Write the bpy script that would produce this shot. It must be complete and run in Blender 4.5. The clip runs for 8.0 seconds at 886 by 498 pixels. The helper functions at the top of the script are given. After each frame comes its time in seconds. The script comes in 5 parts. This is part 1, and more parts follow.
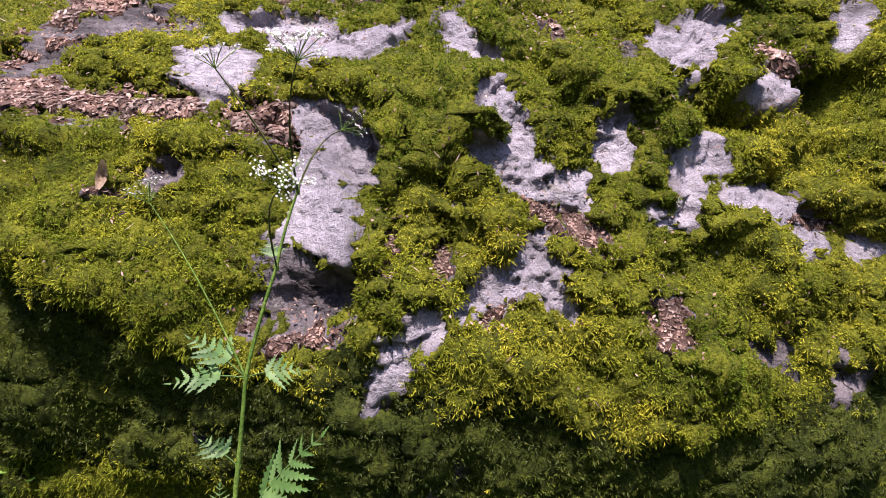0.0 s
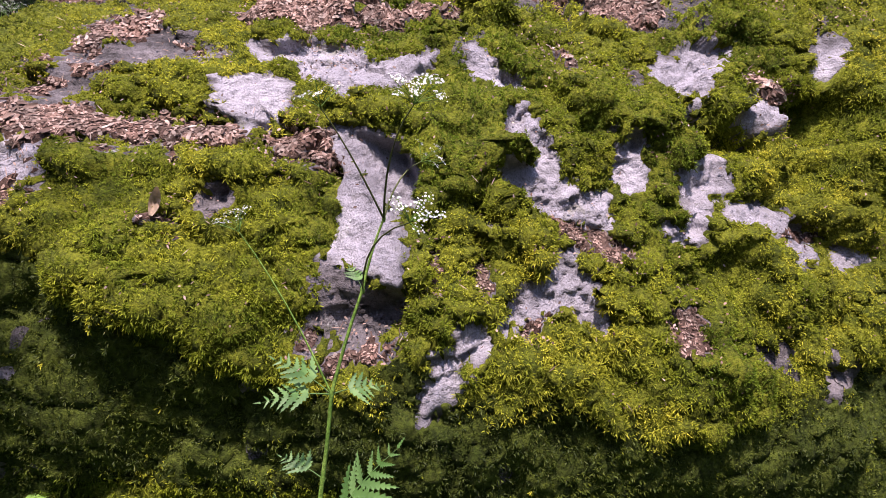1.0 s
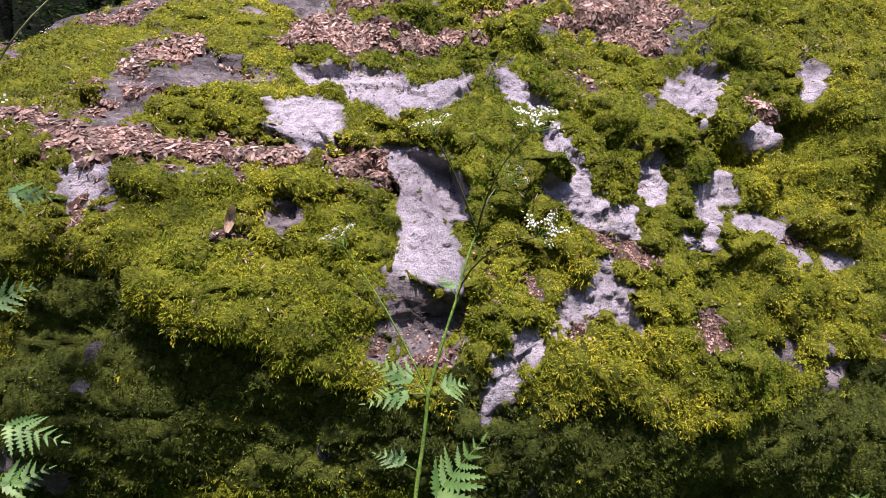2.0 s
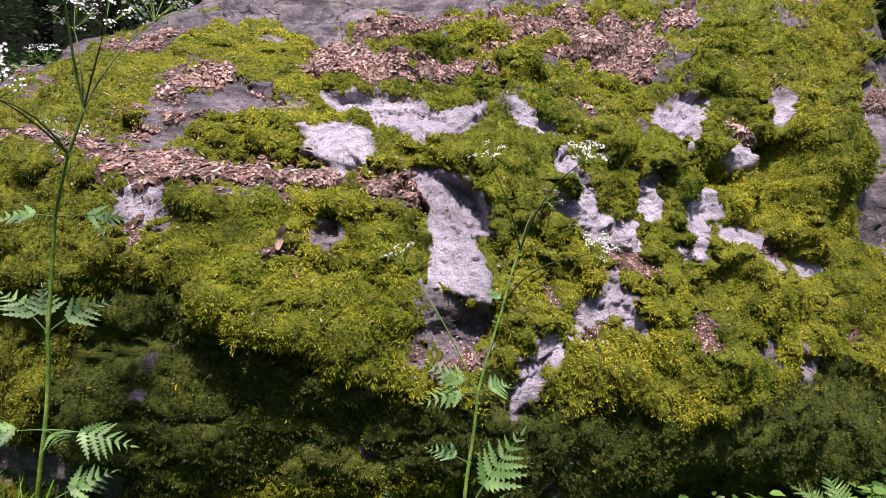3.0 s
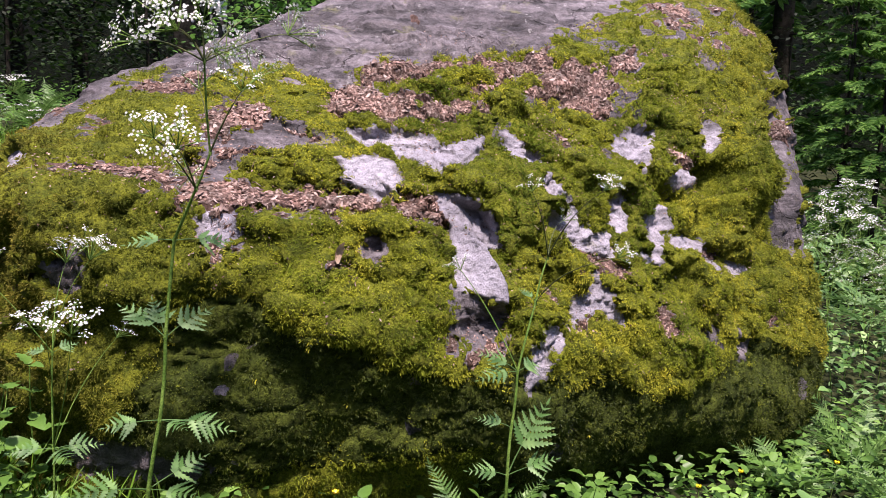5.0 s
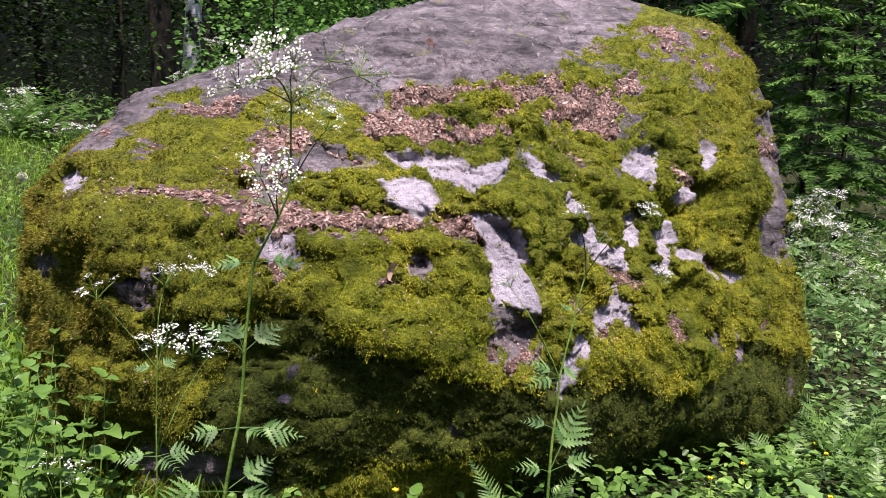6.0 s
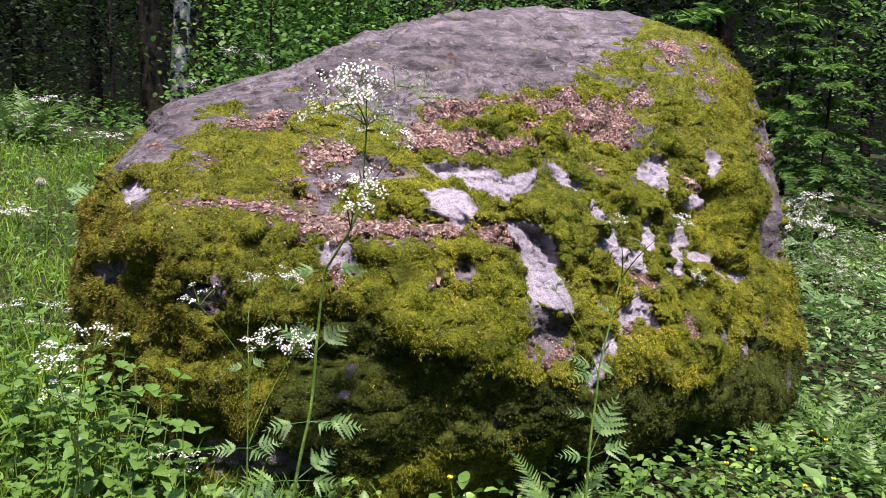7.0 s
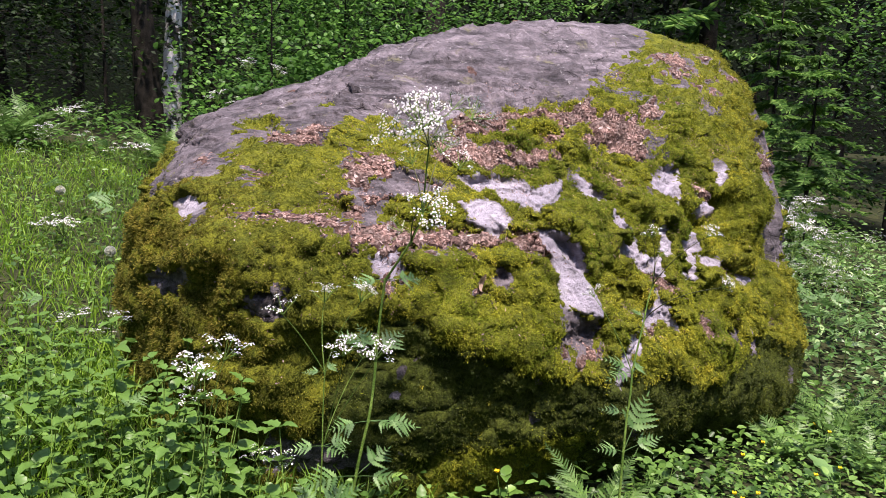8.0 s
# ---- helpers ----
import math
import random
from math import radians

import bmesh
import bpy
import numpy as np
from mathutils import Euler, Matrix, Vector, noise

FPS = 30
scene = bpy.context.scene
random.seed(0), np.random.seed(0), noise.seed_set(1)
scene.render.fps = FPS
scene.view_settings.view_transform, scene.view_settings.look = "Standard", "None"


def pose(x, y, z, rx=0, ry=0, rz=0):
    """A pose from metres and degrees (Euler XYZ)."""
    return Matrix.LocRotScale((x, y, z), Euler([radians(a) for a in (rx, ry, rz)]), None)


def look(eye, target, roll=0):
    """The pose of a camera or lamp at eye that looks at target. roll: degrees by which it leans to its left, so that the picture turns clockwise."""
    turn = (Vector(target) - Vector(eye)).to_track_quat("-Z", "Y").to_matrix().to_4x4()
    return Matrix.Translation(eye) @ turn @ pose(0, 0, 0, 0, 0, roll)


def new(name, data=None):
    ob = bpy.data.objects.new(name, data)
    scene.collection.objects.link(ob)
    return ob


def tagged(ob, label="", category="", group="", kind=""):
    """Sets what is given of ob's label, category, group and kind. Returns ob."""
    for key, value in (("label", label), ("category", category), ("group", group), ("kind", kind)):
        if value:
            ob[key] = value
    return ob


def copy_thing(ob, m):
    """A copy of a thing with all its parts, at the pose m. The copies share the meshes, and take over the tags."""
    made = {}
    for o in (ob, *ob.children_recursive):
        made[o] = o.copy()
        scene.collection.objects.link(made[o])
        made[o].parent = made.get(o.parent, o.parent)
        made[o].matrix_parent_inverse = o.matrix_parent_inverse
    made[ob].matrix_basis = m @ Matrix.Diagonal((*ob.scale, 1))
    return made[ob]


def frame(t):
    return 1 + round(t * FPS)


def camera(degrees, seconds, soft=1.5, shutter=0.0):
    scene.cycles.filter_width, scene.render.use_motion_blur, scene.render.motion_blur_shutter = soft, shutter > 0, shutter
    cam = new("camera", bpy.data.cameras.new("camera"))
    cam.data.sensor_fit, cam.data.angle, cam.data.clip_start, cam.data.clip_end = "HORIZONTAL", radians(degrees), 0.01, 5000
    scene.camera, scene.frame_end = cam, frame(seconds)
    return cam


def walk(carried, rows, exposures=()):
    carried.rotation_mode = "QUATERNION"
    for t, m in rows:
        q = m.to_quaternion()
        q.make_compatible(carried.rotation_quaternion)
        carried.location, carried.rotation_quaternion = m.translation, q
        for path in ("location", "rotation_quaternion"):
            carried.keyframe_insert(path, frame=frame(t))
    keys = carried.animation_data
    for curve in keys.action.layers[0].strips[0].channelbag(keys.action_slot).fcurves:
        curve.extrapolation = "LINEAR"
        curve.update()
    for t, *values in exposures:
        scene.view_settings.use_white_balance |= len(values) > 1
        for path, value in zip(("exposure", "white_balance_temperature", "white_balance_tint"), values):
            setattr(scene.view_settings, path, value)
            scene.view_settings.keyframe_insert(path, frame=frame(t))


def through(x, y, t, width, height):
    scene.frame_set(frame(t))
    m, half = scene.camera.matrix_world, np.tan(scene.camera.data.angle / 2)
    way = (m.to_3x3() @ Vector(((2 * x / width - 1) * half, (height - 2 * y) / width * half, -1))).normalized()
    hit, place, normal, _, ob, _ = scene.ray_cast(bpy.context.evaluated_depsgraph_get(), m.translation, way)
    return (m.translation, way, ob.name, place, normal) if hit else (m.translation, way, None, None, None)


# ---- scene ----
cam = camera(59.4, 8.0, 0.6)
PATH = [
    (0, (-0.009, -0.047, 1.397), (0.014, 1.912, 0.994), 2.1),
    (0.5, (-0.155, -0.092, 1.4), (-0.043, 1.867, 1.014), 2.1),
    (1, (-0.31, -0.145, 1.438), (-0.097, 1.808, 1.062), 2.2),
    (1.5, (-0.472, -0.188, 1.459), (-0.166, 1.755, 1.098), 2.3),
    (2, (-0.669, -0.256, 1.461), (-0.278, 1.675, 1.115), 2.2),
    (2.2, (-0.737, -0.285, 1.468), (-0.316, 1.64, 1.125), 2.3),
    (3.3, (-1.041, -0.45, 1.511), (-0.469, 1.441, 1.201), 2.3),
    (3.5, (-1.1, -0.491, 1.513), (-0.499, 1.392, 1.209), 2.3),
    (4, (-1.242, -0.602, 1.534), (-0.569, 1.259, 1.243), 2.3),
    (4.5, (-1.373, -0.664, 1.554), (-0.634, 1.173, 1.268), 2.3),
    (4.7, (-1.432, -0.694, 1.542), (-0.676, 1.138, 1.27), 2.0),
    (5.8, (-1.855, -0.791, 1.641), (-0.985, 0.987, 1.358), 2.3),
    (6, (-1.923, -0.81, 1.657), (-1.039, 0.962, 1.378), 2.1),
    (6.5, (-2.098, -0.842, 1.691), (-1.181, 0.913, 1.409), 2.1),
    (7, (-2.291, -0.883, 1.717), (-1.342, 0.854, 1.433), 2.1),
    (7.5, (-2.458, -0.916, 1.748), (-1.481, 0.806, 1.461), 2.1),
    (8, (-2.639, -0.923, 1.783), (-1.636, 0.783, 1.497), 2.0),
]
walk(cam, [(t, look(eye, target, roll)) for t, eye, target, roll in PATH], [(0.0, 1.42, 6600, 26), (8.0, 1.42, 6600, 26)])


# ---- light ----
SUN_ELEVATION, SUN_AZIMUTH = 69.0, 194.0
world = bpy.data.worlds.new("world")
scene.world = world
world.use_nodes = True
sky = world.node_tree.nodes.new("ShaderNodeTexSky")
sky.sky_type, sky.sun_disc = "NISHITA", False
sky.sun_elevation, sky.sun_rotation = radians(SUN_ELEVATION), radians(SUN_AZIMUTH)
background = world.node_tree.nodes["Background"]
world.node_tree.links.new(sky.outputs[0], background.inputs[0])
background.inputs[1].default_value = 0.15
sun = new("sun", bpy.data.lights.new("sun", "SUN"))
sun.data.energy, sun.data.angle, sun.data.color = 4.35, radians(3), (1.0, 0.93, 0.82)
sun_way = Vector((math.sin(radians(SUN_AZIMUTH)) * math.cos(radians(SUN_ELEVATION)), math.cos(radians(SUN_AZIMUTH)) * math.cos(radians(SUN_ELEVATION)), math.sin(radians(SUN_ELEVATION))))
sun.matrix_world = look(sun_way * 30, (0, 0, 0))


# ---- materials ----
def material(name):
    m = bpy.data.materials.new(name)
    m.use_nodes = True
    return m, m.node_tree.nodes, m.node_tree.links, m.node_tree.nodes["Principled BSDF"]


def noise_tex(nodes, links, scale, detail=6.0, rough=0.6, coords="Object"):
    c = nodes.new("ShaderNodeTexCoord")
    n = nodes.new("ShaderNodeTexNoise")
    n.inputs["Scale"].default_value, n.inputs["Detail"].default_value, n.inputs["Roughness"].default_value = scale, detail, rough
    links.new(c.outputs[coords], n.inputs["Vector"])
    return n


def ramp(nodes, links, source, stops):
    r = nodes.new("ShaderNodeValToRGB")
    while len(r.color_ramp.elements) < len(stops):
        r.color_ramp.elements.new(0.5)
    for e, (p, c) in zip(r.color_ramp.elements, stops):
        e.position, e.color = p, (*c, 1)
    links.new(source, r.inputs[0])
    return r


def mix(nodes, links, factor, a, b, blend="MIX"):
    n = nodes.new("ShaderNodeMix")
    n.data_type, n.blend_type = "RGBA", blend
    if isinstance(factor, float):
        n.inputs["Factor"].default_value = factor
    else:
        links.new(factor, n.inputs["Factor"])
    for socket, v in (("A", a), ("B", b)):
        target = [i for i in n.inputs if i.name == socket and i.type == "RGBA"][0]
        if isinstance(v, tuple):
            target.default_value = (*v, 1)
        else:
            links.new(v, target)
    return [o for o in n.outputs if o.type == "RGBA"][0]


def bump(nodes, links, bsdf, height, strength, distance):
    b = nodes.new("ShaderNodeBump")
    b.inputs["Strength"].default_value, b.inputs["Distance"].default_value = strength, distance
    links.new(height, b.inputs["Height"])
    links.new(b.outputs[0], bsdf.inputs["Normal"])


def stretched(nodes, links, scale, by, detail=6.0, rough=0.65):
    """Noise squeezed along the axes, for layers and streaks."""
    n = noise_tex(nodes, links, scale, detail, rough)
    v = nodes.new("ShaderNodeVectorMath")
    v.operation = "MULTIPLY"
    v.inputs[1].default_value = by
    links.new(n.inputs["Vector"].links[0].from_socket, v.inputs[0])
    links.new(v.outputs[0], n.inputs["Vector"])
    return n


def rock_material():
    m, n, l, b = material("granite")
    big = noise_tex(n, l, 2.2, 5)
    mid = noise_tex(n, l, 34, 6, 0.68)
    mid.inputs["Distortion"].default_value = 0.25
    fine = noise_tex(n, l, 210, 4, 0.7)
    layer = stretched(n, l, 3.2, (1.0, 1.0, 6.0), 5, 0.62)
    layer.inputs["Distortion"].default_value = 0.5
    base = ramp(n, l, big.outputs[0], [(0.42, (0.225, 0.213, 0.251)), (0.58, (0.335, 0.318, 0.372))])
    spot = ramp(n, l, mid.outputs[0], [(0.30, (0.5, 0.49, 0.5)), (0.42, (0.85, 0.84, 0.85)), (0.62, (1.2, 1.18, 1.22))])
    grain = ramp(n, l, fine.outputs[0], [(0.34, (0.22, 0.22, 0.22)), (0.45, (0.92, 0.92, 0.92)), (0.65, (1.35, 1.35, 1.35))])
    c = mix(n, l, 0.6, base.outputs[0], spot.outputs[0], "MULTIPLY")
    c = mix(n, l, 0.6, c, grain.outputs[0], "MULTIPLY")
    fresh = n.new("ShaderNodeAttribute")
    fresh.attribute_name = "fresh"
    # weathered tone; on the dark patches it also paints in the hollows' shade
    worn_shade = mix(n, l, 1.0, c, (0.30, 0.287, 0.275), "MULTIPLY")
    stain = noise_tex(n, l, 6.5, 9, 0.78)
    stain.inputs["Distortion"].default_value = 0.8
    dirty = ramp(n, l, stain.outputs[0], [(0.36, (0.25, 0.25, 0.25)), (0.48, (0.8, 0.79, 0.79)), (0.60, (1.5, 1.47, 1.47))])
    worn_shade = mix(n, l, 0.85, worn_shade, dirty.outputs[0], "MULTIPLY")
    bands = ramp(n, l, layer.outputs[0], [(0.36, (0.2, 0.2, 0.2)), (0.44, (0.85, 0.85, 0.84)), (0.60, (1.4, 1.38, 1.36))])
    worn_shade = mix(n, l, 0.8, worn_shade, bands.outputs[0], "MULTIPLY")
    c = mix(n, l, fresh.outputs["Fac"], worn_shade, c)
    weather = noise_tex(n, l, 0.9, 6, 0.7)
    cells = n.new("ShaderNodeTexVoronoi")
    cells.feature = "DISTANCE_TO_EDGE"
    cells.inputs["Scale"].default_value = 3.4
    bent = n.new("ShaderNodeVectorMath")
    bent.operation = "MULTIPLY_ADD"
    bent.inputs[1].default_value = (0.22, 0.22, 0.22)
    wave = noise_tex(n, l, 6, 5, 0.6)
    l.new(wave.outputs[1], bent.inputs[0])
    l.new(wave.inputs["Vector"].links[0].from_socket, bent.inputs[2])
    l.new(bent.outputs[0], cells.inputs["Vector"])
    crack = ramp(n, l, cells.outputs["Distance"], [(0.0, (0.35, 0.33, 0.33)), (0.018, (1.0, 1.0, 1.0))])
    some = ramp(n, l, weather.outputs[0], [(0.47, (0, 0, 0)), (0.55, (1, 1, 1))])
    apart = mix(n, l, fresh.outputs["Fac"], some.outputs[0], (0.1, 0.1, 0.1))
    c = mix(n, l, apart, c, mix(n, l, 1.0, c, crack.outputs[0], "MULTIPLY"))
    lichen = noise_tex(n, l, 5.5, 9, 0.75)
    patchy = ramp(n, l, lichen.outputs[0], [(0.58, (0, 0, 0)), (0.66, (0.45, 0.45, 0.45))])
    c = mix(n, l, patchy.outputs[0], c, (0.15, 0.15, 0.06))
    pale = noise_tex(n, l, 16, 8, 0.75)
    crust = ramp(n, l, pale.outputs[0], [(0.60, (0, 0, 0)), (0.66, (0.55, 0.55, 0.55))])
    c = mix(n, l, crust.outputs[0], c, (0.36, 0.35, 0.36))
    l.new(c, b.inputs["Base Color"])
    b.inputs["Roughness"].default_value = 0.85
    b.inputs["Specular IOR Level"].default_value = 0.3
    h = mix(n, l, 0.15, mid.outputs[0], fine.outputs[0])
    h = mix(n, l, mix(n, l, fresh.outputs["Fac"], (0.38, 0.38, 0.38), (0.08, 0.08, 0.08)), h, layer.outputs[0])
    h = mix(n, l, apart, h, mix(n, l, 1.0, h, crack.outputs[0], "MULTIPLY"))
    bump(n, l, b, h, 1.0, 0.034)
    return m


def leafy_material(name, dark, mid, light, through=0.35, rough=0.6, scale=3.0, per="island"):
    m, n, l, b = material(name)
    if per == "island":
        g = n.new("ShaderNodeNewGeometry")
        rnd = g.outputs["Random Per Island"]
    else:
        g = n.new("ShaderNodeObjectInfo")
        rnd = g.outputs["Random"]
    r = ramp(n, l, rnd, [(0.0, dark), (0.5, mid), (1.0, light)])
    big = noise_tex(n, l, scale, 4)
    tone = ramp(n, l, big.outputs[0], [(0.4, (0.6, 0.66, 0.6)), (0.6, (1.3, 1.25, 1.1))])
    c = mix(n, l, 0.9, r.outputs[0], tone.outputs[0], "MULTIPLY")
    l.new(c, b.inputs["Base Color"])
    b.inputs["Roughness"].default_value = rough
    b.inputs["Specular IOR Level"].default_value = 0.3
    t = n.new("ShaderNodeBsdfTranslucent")
    l.new(c, t.inputs[0])
    s = n.new("ShaderNodeMixShader")
    s.inputs[0].default_value = through
    l.new(b.outputs[0], s.inputs[1])
    l.new(t.outputs[0], s.inputs[2])
    l.new(s.outputs[0], n["Material Output"].inputs[0])
    return m


def earthy_material(name, dark, light, scale, depth=0.01, rough=0.9):
    m, n, l, b = material(name)
    a = noise_tex(n, l, scale, 8, 0.7)
    f = noise_tex(n, l, scale * 9, 6, 0.7)
    r = ramp(n, l, a.outputs[0], [(0.4, dark), (0.6, light)])
    g = ramp(n, l, f.outputs[0], [(0.4, (0.5, 0.5, 0.5)), (0.6, (1.4, 1.4, 1.4))])
    l.new(mix(n, l, 0.8, r.outputs[0], g.outputs[0], "MULTIPLY"), b.inputs["Base Color"])
    b.inputs["Roughness"].default_value = rough
    b.inputs["Specular IOR Level"].default_value = 0.15
    bump(n, l, b, f.outputs[0], 0.8, depth)
    return m


ROCK = rock_material()
MOSS_BASE = earthy_material("moss_mat", (0.055, 0.07, 0.006), (0.14, 0.152, 0.012), 14, 0.03)
SOIL = earthy_material("forest_soil", (0.008, 0.012, 0.004), (0.03, 0.035, 0.012), 6.0, 0.01)
DUFF = earthy_material("litter_mat", (0.04, 0.023, 0.018), (0.12, 0.075, 0.066), 40, 0.008)
FAR = earthy_material("far_wood_shade", (0.0012, 0.0028, 0.0008), (0.004, 0.009, 0.002), 0.8, 0.1)
BARK = earthy_material("dark_bark", (0.008, 0.007, 0.005), (0.03, 0.026, 0.02), 9, 0.03)
DEAD = leafy_material("dead_leaf", (0.06, 0.032, 0.028), (0.225, 0.148, 0.142), (0.44, 0.35, 0.36), 0.15, 0.75, 12, "object")
CRUMB = leafy_material("leaf_crumbs", (0.05, 0.026, 0.022), (0.165, 0.10, 0.092), (0.32, 0.235, 0.235), 0.1, 0.8, 12)
GRASS = leafy_material("grass_blade", (0.08, 0.18, 0.012), (0.14, 0.275, 0.024), (0.22, 0.37, 0.045), 0.5, 0.6, 0.7)
HERB = leafy_material("herb_leaf", (0.028, 0.072, 0.014), (0.085, 0.18, 0.036), (0.18, 0.32, 0.08), 0.4, 0.42, 1.5)
PALE = leafy_material("pale_herb_leaf", (0.045, 0.11, 0.025), (0.105, 0.215, 0.06), (0.27, 0.39, 0.19), 0.35, 0.3, 1.2)
FEATHER = leafy_material("feathery_leaf", (0.055, 0.13, 0.035), (0.09, 0.185, 0.058), (0.14, 0.245, 0.095), 0.35, 0.5, 6)
FERN = leafy_material("fern_leaf", (0.06, 0.13, 0.03), (0.11, 0.21, 0.06), (0.19, 0.30, 0.11), 0.35, 0.45, 6)
STEM = earthy_material("green_stem", (0.07, 0.14, 0.025), (0.15, 0.24, 0.05), 20, 0.001, 0.5)
DARK_STEM = earthy_material("purple_stem", (0.05, 0.065, 0.025), (0.10, 0.11, 0.045), 20, 0.001, 0.5)
PETAL = leafy_material("white_petal", (0.56, 0.55, 0.62), (0.68, 0.67, 0.76), (0.8, 0.78, 0.86), 0.3, 0.6, 20)
YELLOW = leafy_material("yellow_petal", (0.6, 0.42, 0.01), (0.75, 0.55, 0.015), (0.8, 0.65, 0.03), 0.2, 0.35, 20)
FLUFF = leafy_material("seed_fluff", (0.7, 0.7, 0.68), (0.78, 0.78, 0.76), (0.85, 0.85, 0.83), 0.6, 0.9, 20)
SHRUB = leafy_material("shrub_leaf", (0.045, 0.12, 0.025), (0.07, 0.17, 0.034), (0.115, 0.25, 0.055), 0.45, 0.4, 0.6)
NEEDLE = leafy_material("spruce_needles", (0.035, 0.10, 0.022), (0.10, 0.22, 0.05), (0.24, 0.40, 0.10), 0.45, 0.7, 1.0)
# near-black leaf green, the wood's inner shade put into the colour
WOODS = leafy_material("shade_toned_wood_leaf", (0.0035, 0.010, 0.002), (0.008, 0.022, 0.004), (0.018, 0.042, 0.008), 0.3, 0.95, 0.25)


def birch_material():
    m, n, l, b = material("birch_bark")
    a = noise_tex(n, l, 4, 6)
    a.inputs["Distortion"].default_value = 0.6
    r = ramp(n, l, a.outputs[0], [(0.46, (0.03, 0.028, 0.025)), (0.50, (0.5, 0.49, 0.48)), (0.8, (0.78, 0.77, 0.76))])
    l.new(r.outputs[0], b.inputs["Base Color"])
    b.inputs["Roughness"].default_value = 0.8
    return m


def moss_material():
    """Shoots, darker at the foot and yellower at the tip, in drifts of green and yellow, browner towards both flanks.
    """
    m, n, l, b = material("moss_shoots")
    g = n.new("ShaderNodeNewGeometry")
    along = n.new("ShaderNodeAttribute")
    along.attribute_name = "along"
    drift = noise_tex(n, l, 1.7, 5, 0.6)
    small = noise_tex(n, l, 9.0, 5, 0.65)
    hue = ramp(n, l, drift.outputs[0], [(0.40, (0.135, 0.185, 0.018)), (0.5, (0.255, 0.28, 0.026)), (0.60, (0.40, 0.385, 0.043))])
    spot = ramp(n, l, small.outputs[0], [(0.38, (0.38, 0.46, 0.42)), (0.5, (0.95, 1.0, 0.92)), (0.62, (1.4, 1.34, 1.25))])
    one = ramp(n, l, g.outputs["Random Per Island"], [(0.0, (0.6, 0.66, 0.55)), (0.5, (0.95, 0.97, 0.95)), (0.9, (1.12, 1.12, 1.15)), (1.0, (1.25, 1.15, 1.5))])
    where = n.new("ShaderNodeSeparateXYZ")
    l.new(drift.inputs["Vector"].links[0].from_socket, where.inputs[0])
    # brownish moss on both flanks, its colour also darkened for the shade there
    side = n.new("ShaderNodeMapRange")
    side.inputs[1].default_value, side.inputs[2].default_value, side.inputs[4].default_value = 0.9, 2.0, 0.5
    l.new(where.outputs[0], side.inputs[0])
    west = n.new("ShaderNodeMapRange")
    west.inputs[1].default_value, west.inputs[2].default_value, west.inputs[4].default_value = -1.2, -1.95, 0.85
    l.new(where.outputs[0], west.inputs[0])
    both = n.new("ShaderNodeMath")
    both.operation = "MAXIMUM"
    l.new(side.outputs[0], both.inputs[0])
    l.new(west.outputs[0], both.inputs[1])
    c = mix(n, l, both.outputs[0], hue.outputs[0], (0.16, 0.138, 0.028))
    c = mix(n, l, 0.85, c, spot.outputs[0], "MULTIPLY")
    c = mix(n, l, 0.85, c, one.outputs[0], "MULTIPLY")
    # feet darkened in colour: their own brown plus the shade between shoots
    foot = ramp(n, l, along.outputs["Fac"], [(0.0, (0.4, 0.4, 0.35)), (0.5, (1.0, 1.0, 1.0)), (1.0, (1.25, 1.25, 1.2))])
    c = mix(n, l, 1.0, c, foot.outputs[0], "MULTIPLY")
    l.new(c, b.inputs["Base Color"])
    b.inputs["Roughness"].default_value = 0.7
    b.inputs["Specular IOR Level"].default_value = 0.12
    t = n.new("ShaderNodeBsdfTranslucent")
    l.new(c, t.inputs[0])
    s = n.new("ShaderNodeMixShader")
    s.inputs[0].default_value = 0.45
    l.new(b.outputs[0], s.inputs[1])
    l.new(t.outputs[0], s.inputs[2])
    l.new(s.outputs[0], n["Material Output"].inputs[0])
    return m


# deep green damp moss, with the overhang's shade put into its colour
DAMP_SHADE = leafy_material("damp_moss", (0.025, 0.041, 0.004), (0.053, 0.077, 0.008), (0.10, 0.12, 0.016), 0.35, 0.6, 4.0)
DAMP_SHADE_BASE = earthy_material("damp_shade_moss_mat", (0.022, 0.033, 0.004), (0.058, 0.074, 0.01), 9, 0.02)
BIRCH = birch_material()
MOSS = moss_material()


# ---- small tools ----
def hash01(ix, iy, iz, seed):
    h = (ix * 374761393 + iy * 668265263 + iz * 2147483647 + seed * 974634777) & 0xFFFFFFFF
    h = ((h ^ (h >> 13)) * 1274126177) & 0xFFFFFFFF
    h = ((h ^ (h >> 16)) * 2246822519) & 0xFFFFFFFF
    return ((h ^ (h >> 15)) & 0xFFFFFF) / float(0xFFFFFF)


def value_noise(p, seed=0):
    """Smooth noise in -1..1 at rows of points."""
    i = np.floor(p).astype(np.int64)
    f = p - i
    f = f * f * (3 - 2 * f)
    total = 0
    for dx in (0, 1):
        for dy in (0, 1):
            for dz in (0, 1):
                w = (f[:, 0] if dx else 1 - f[:, 0]) * (f[:, 1] if dy else 1 - f[:, 1]) * (f[:, 2] if dz else 1 - f[:, 2])
                total = total + w * hash01(i[:, 0] + dx, i[:, 1] + dy, i[:, 2] + dz, seed)
    return total * 2 - 1


def fbm(p, scale, octaves=4, seed=0, gain=0.5):
    total, a = 0, 1.0
    for k in range(octaves):
        total = total + a * value_noise(p * scale * 2.03**k + 17.3 * k, seed + k)
        a *= gain
    return total


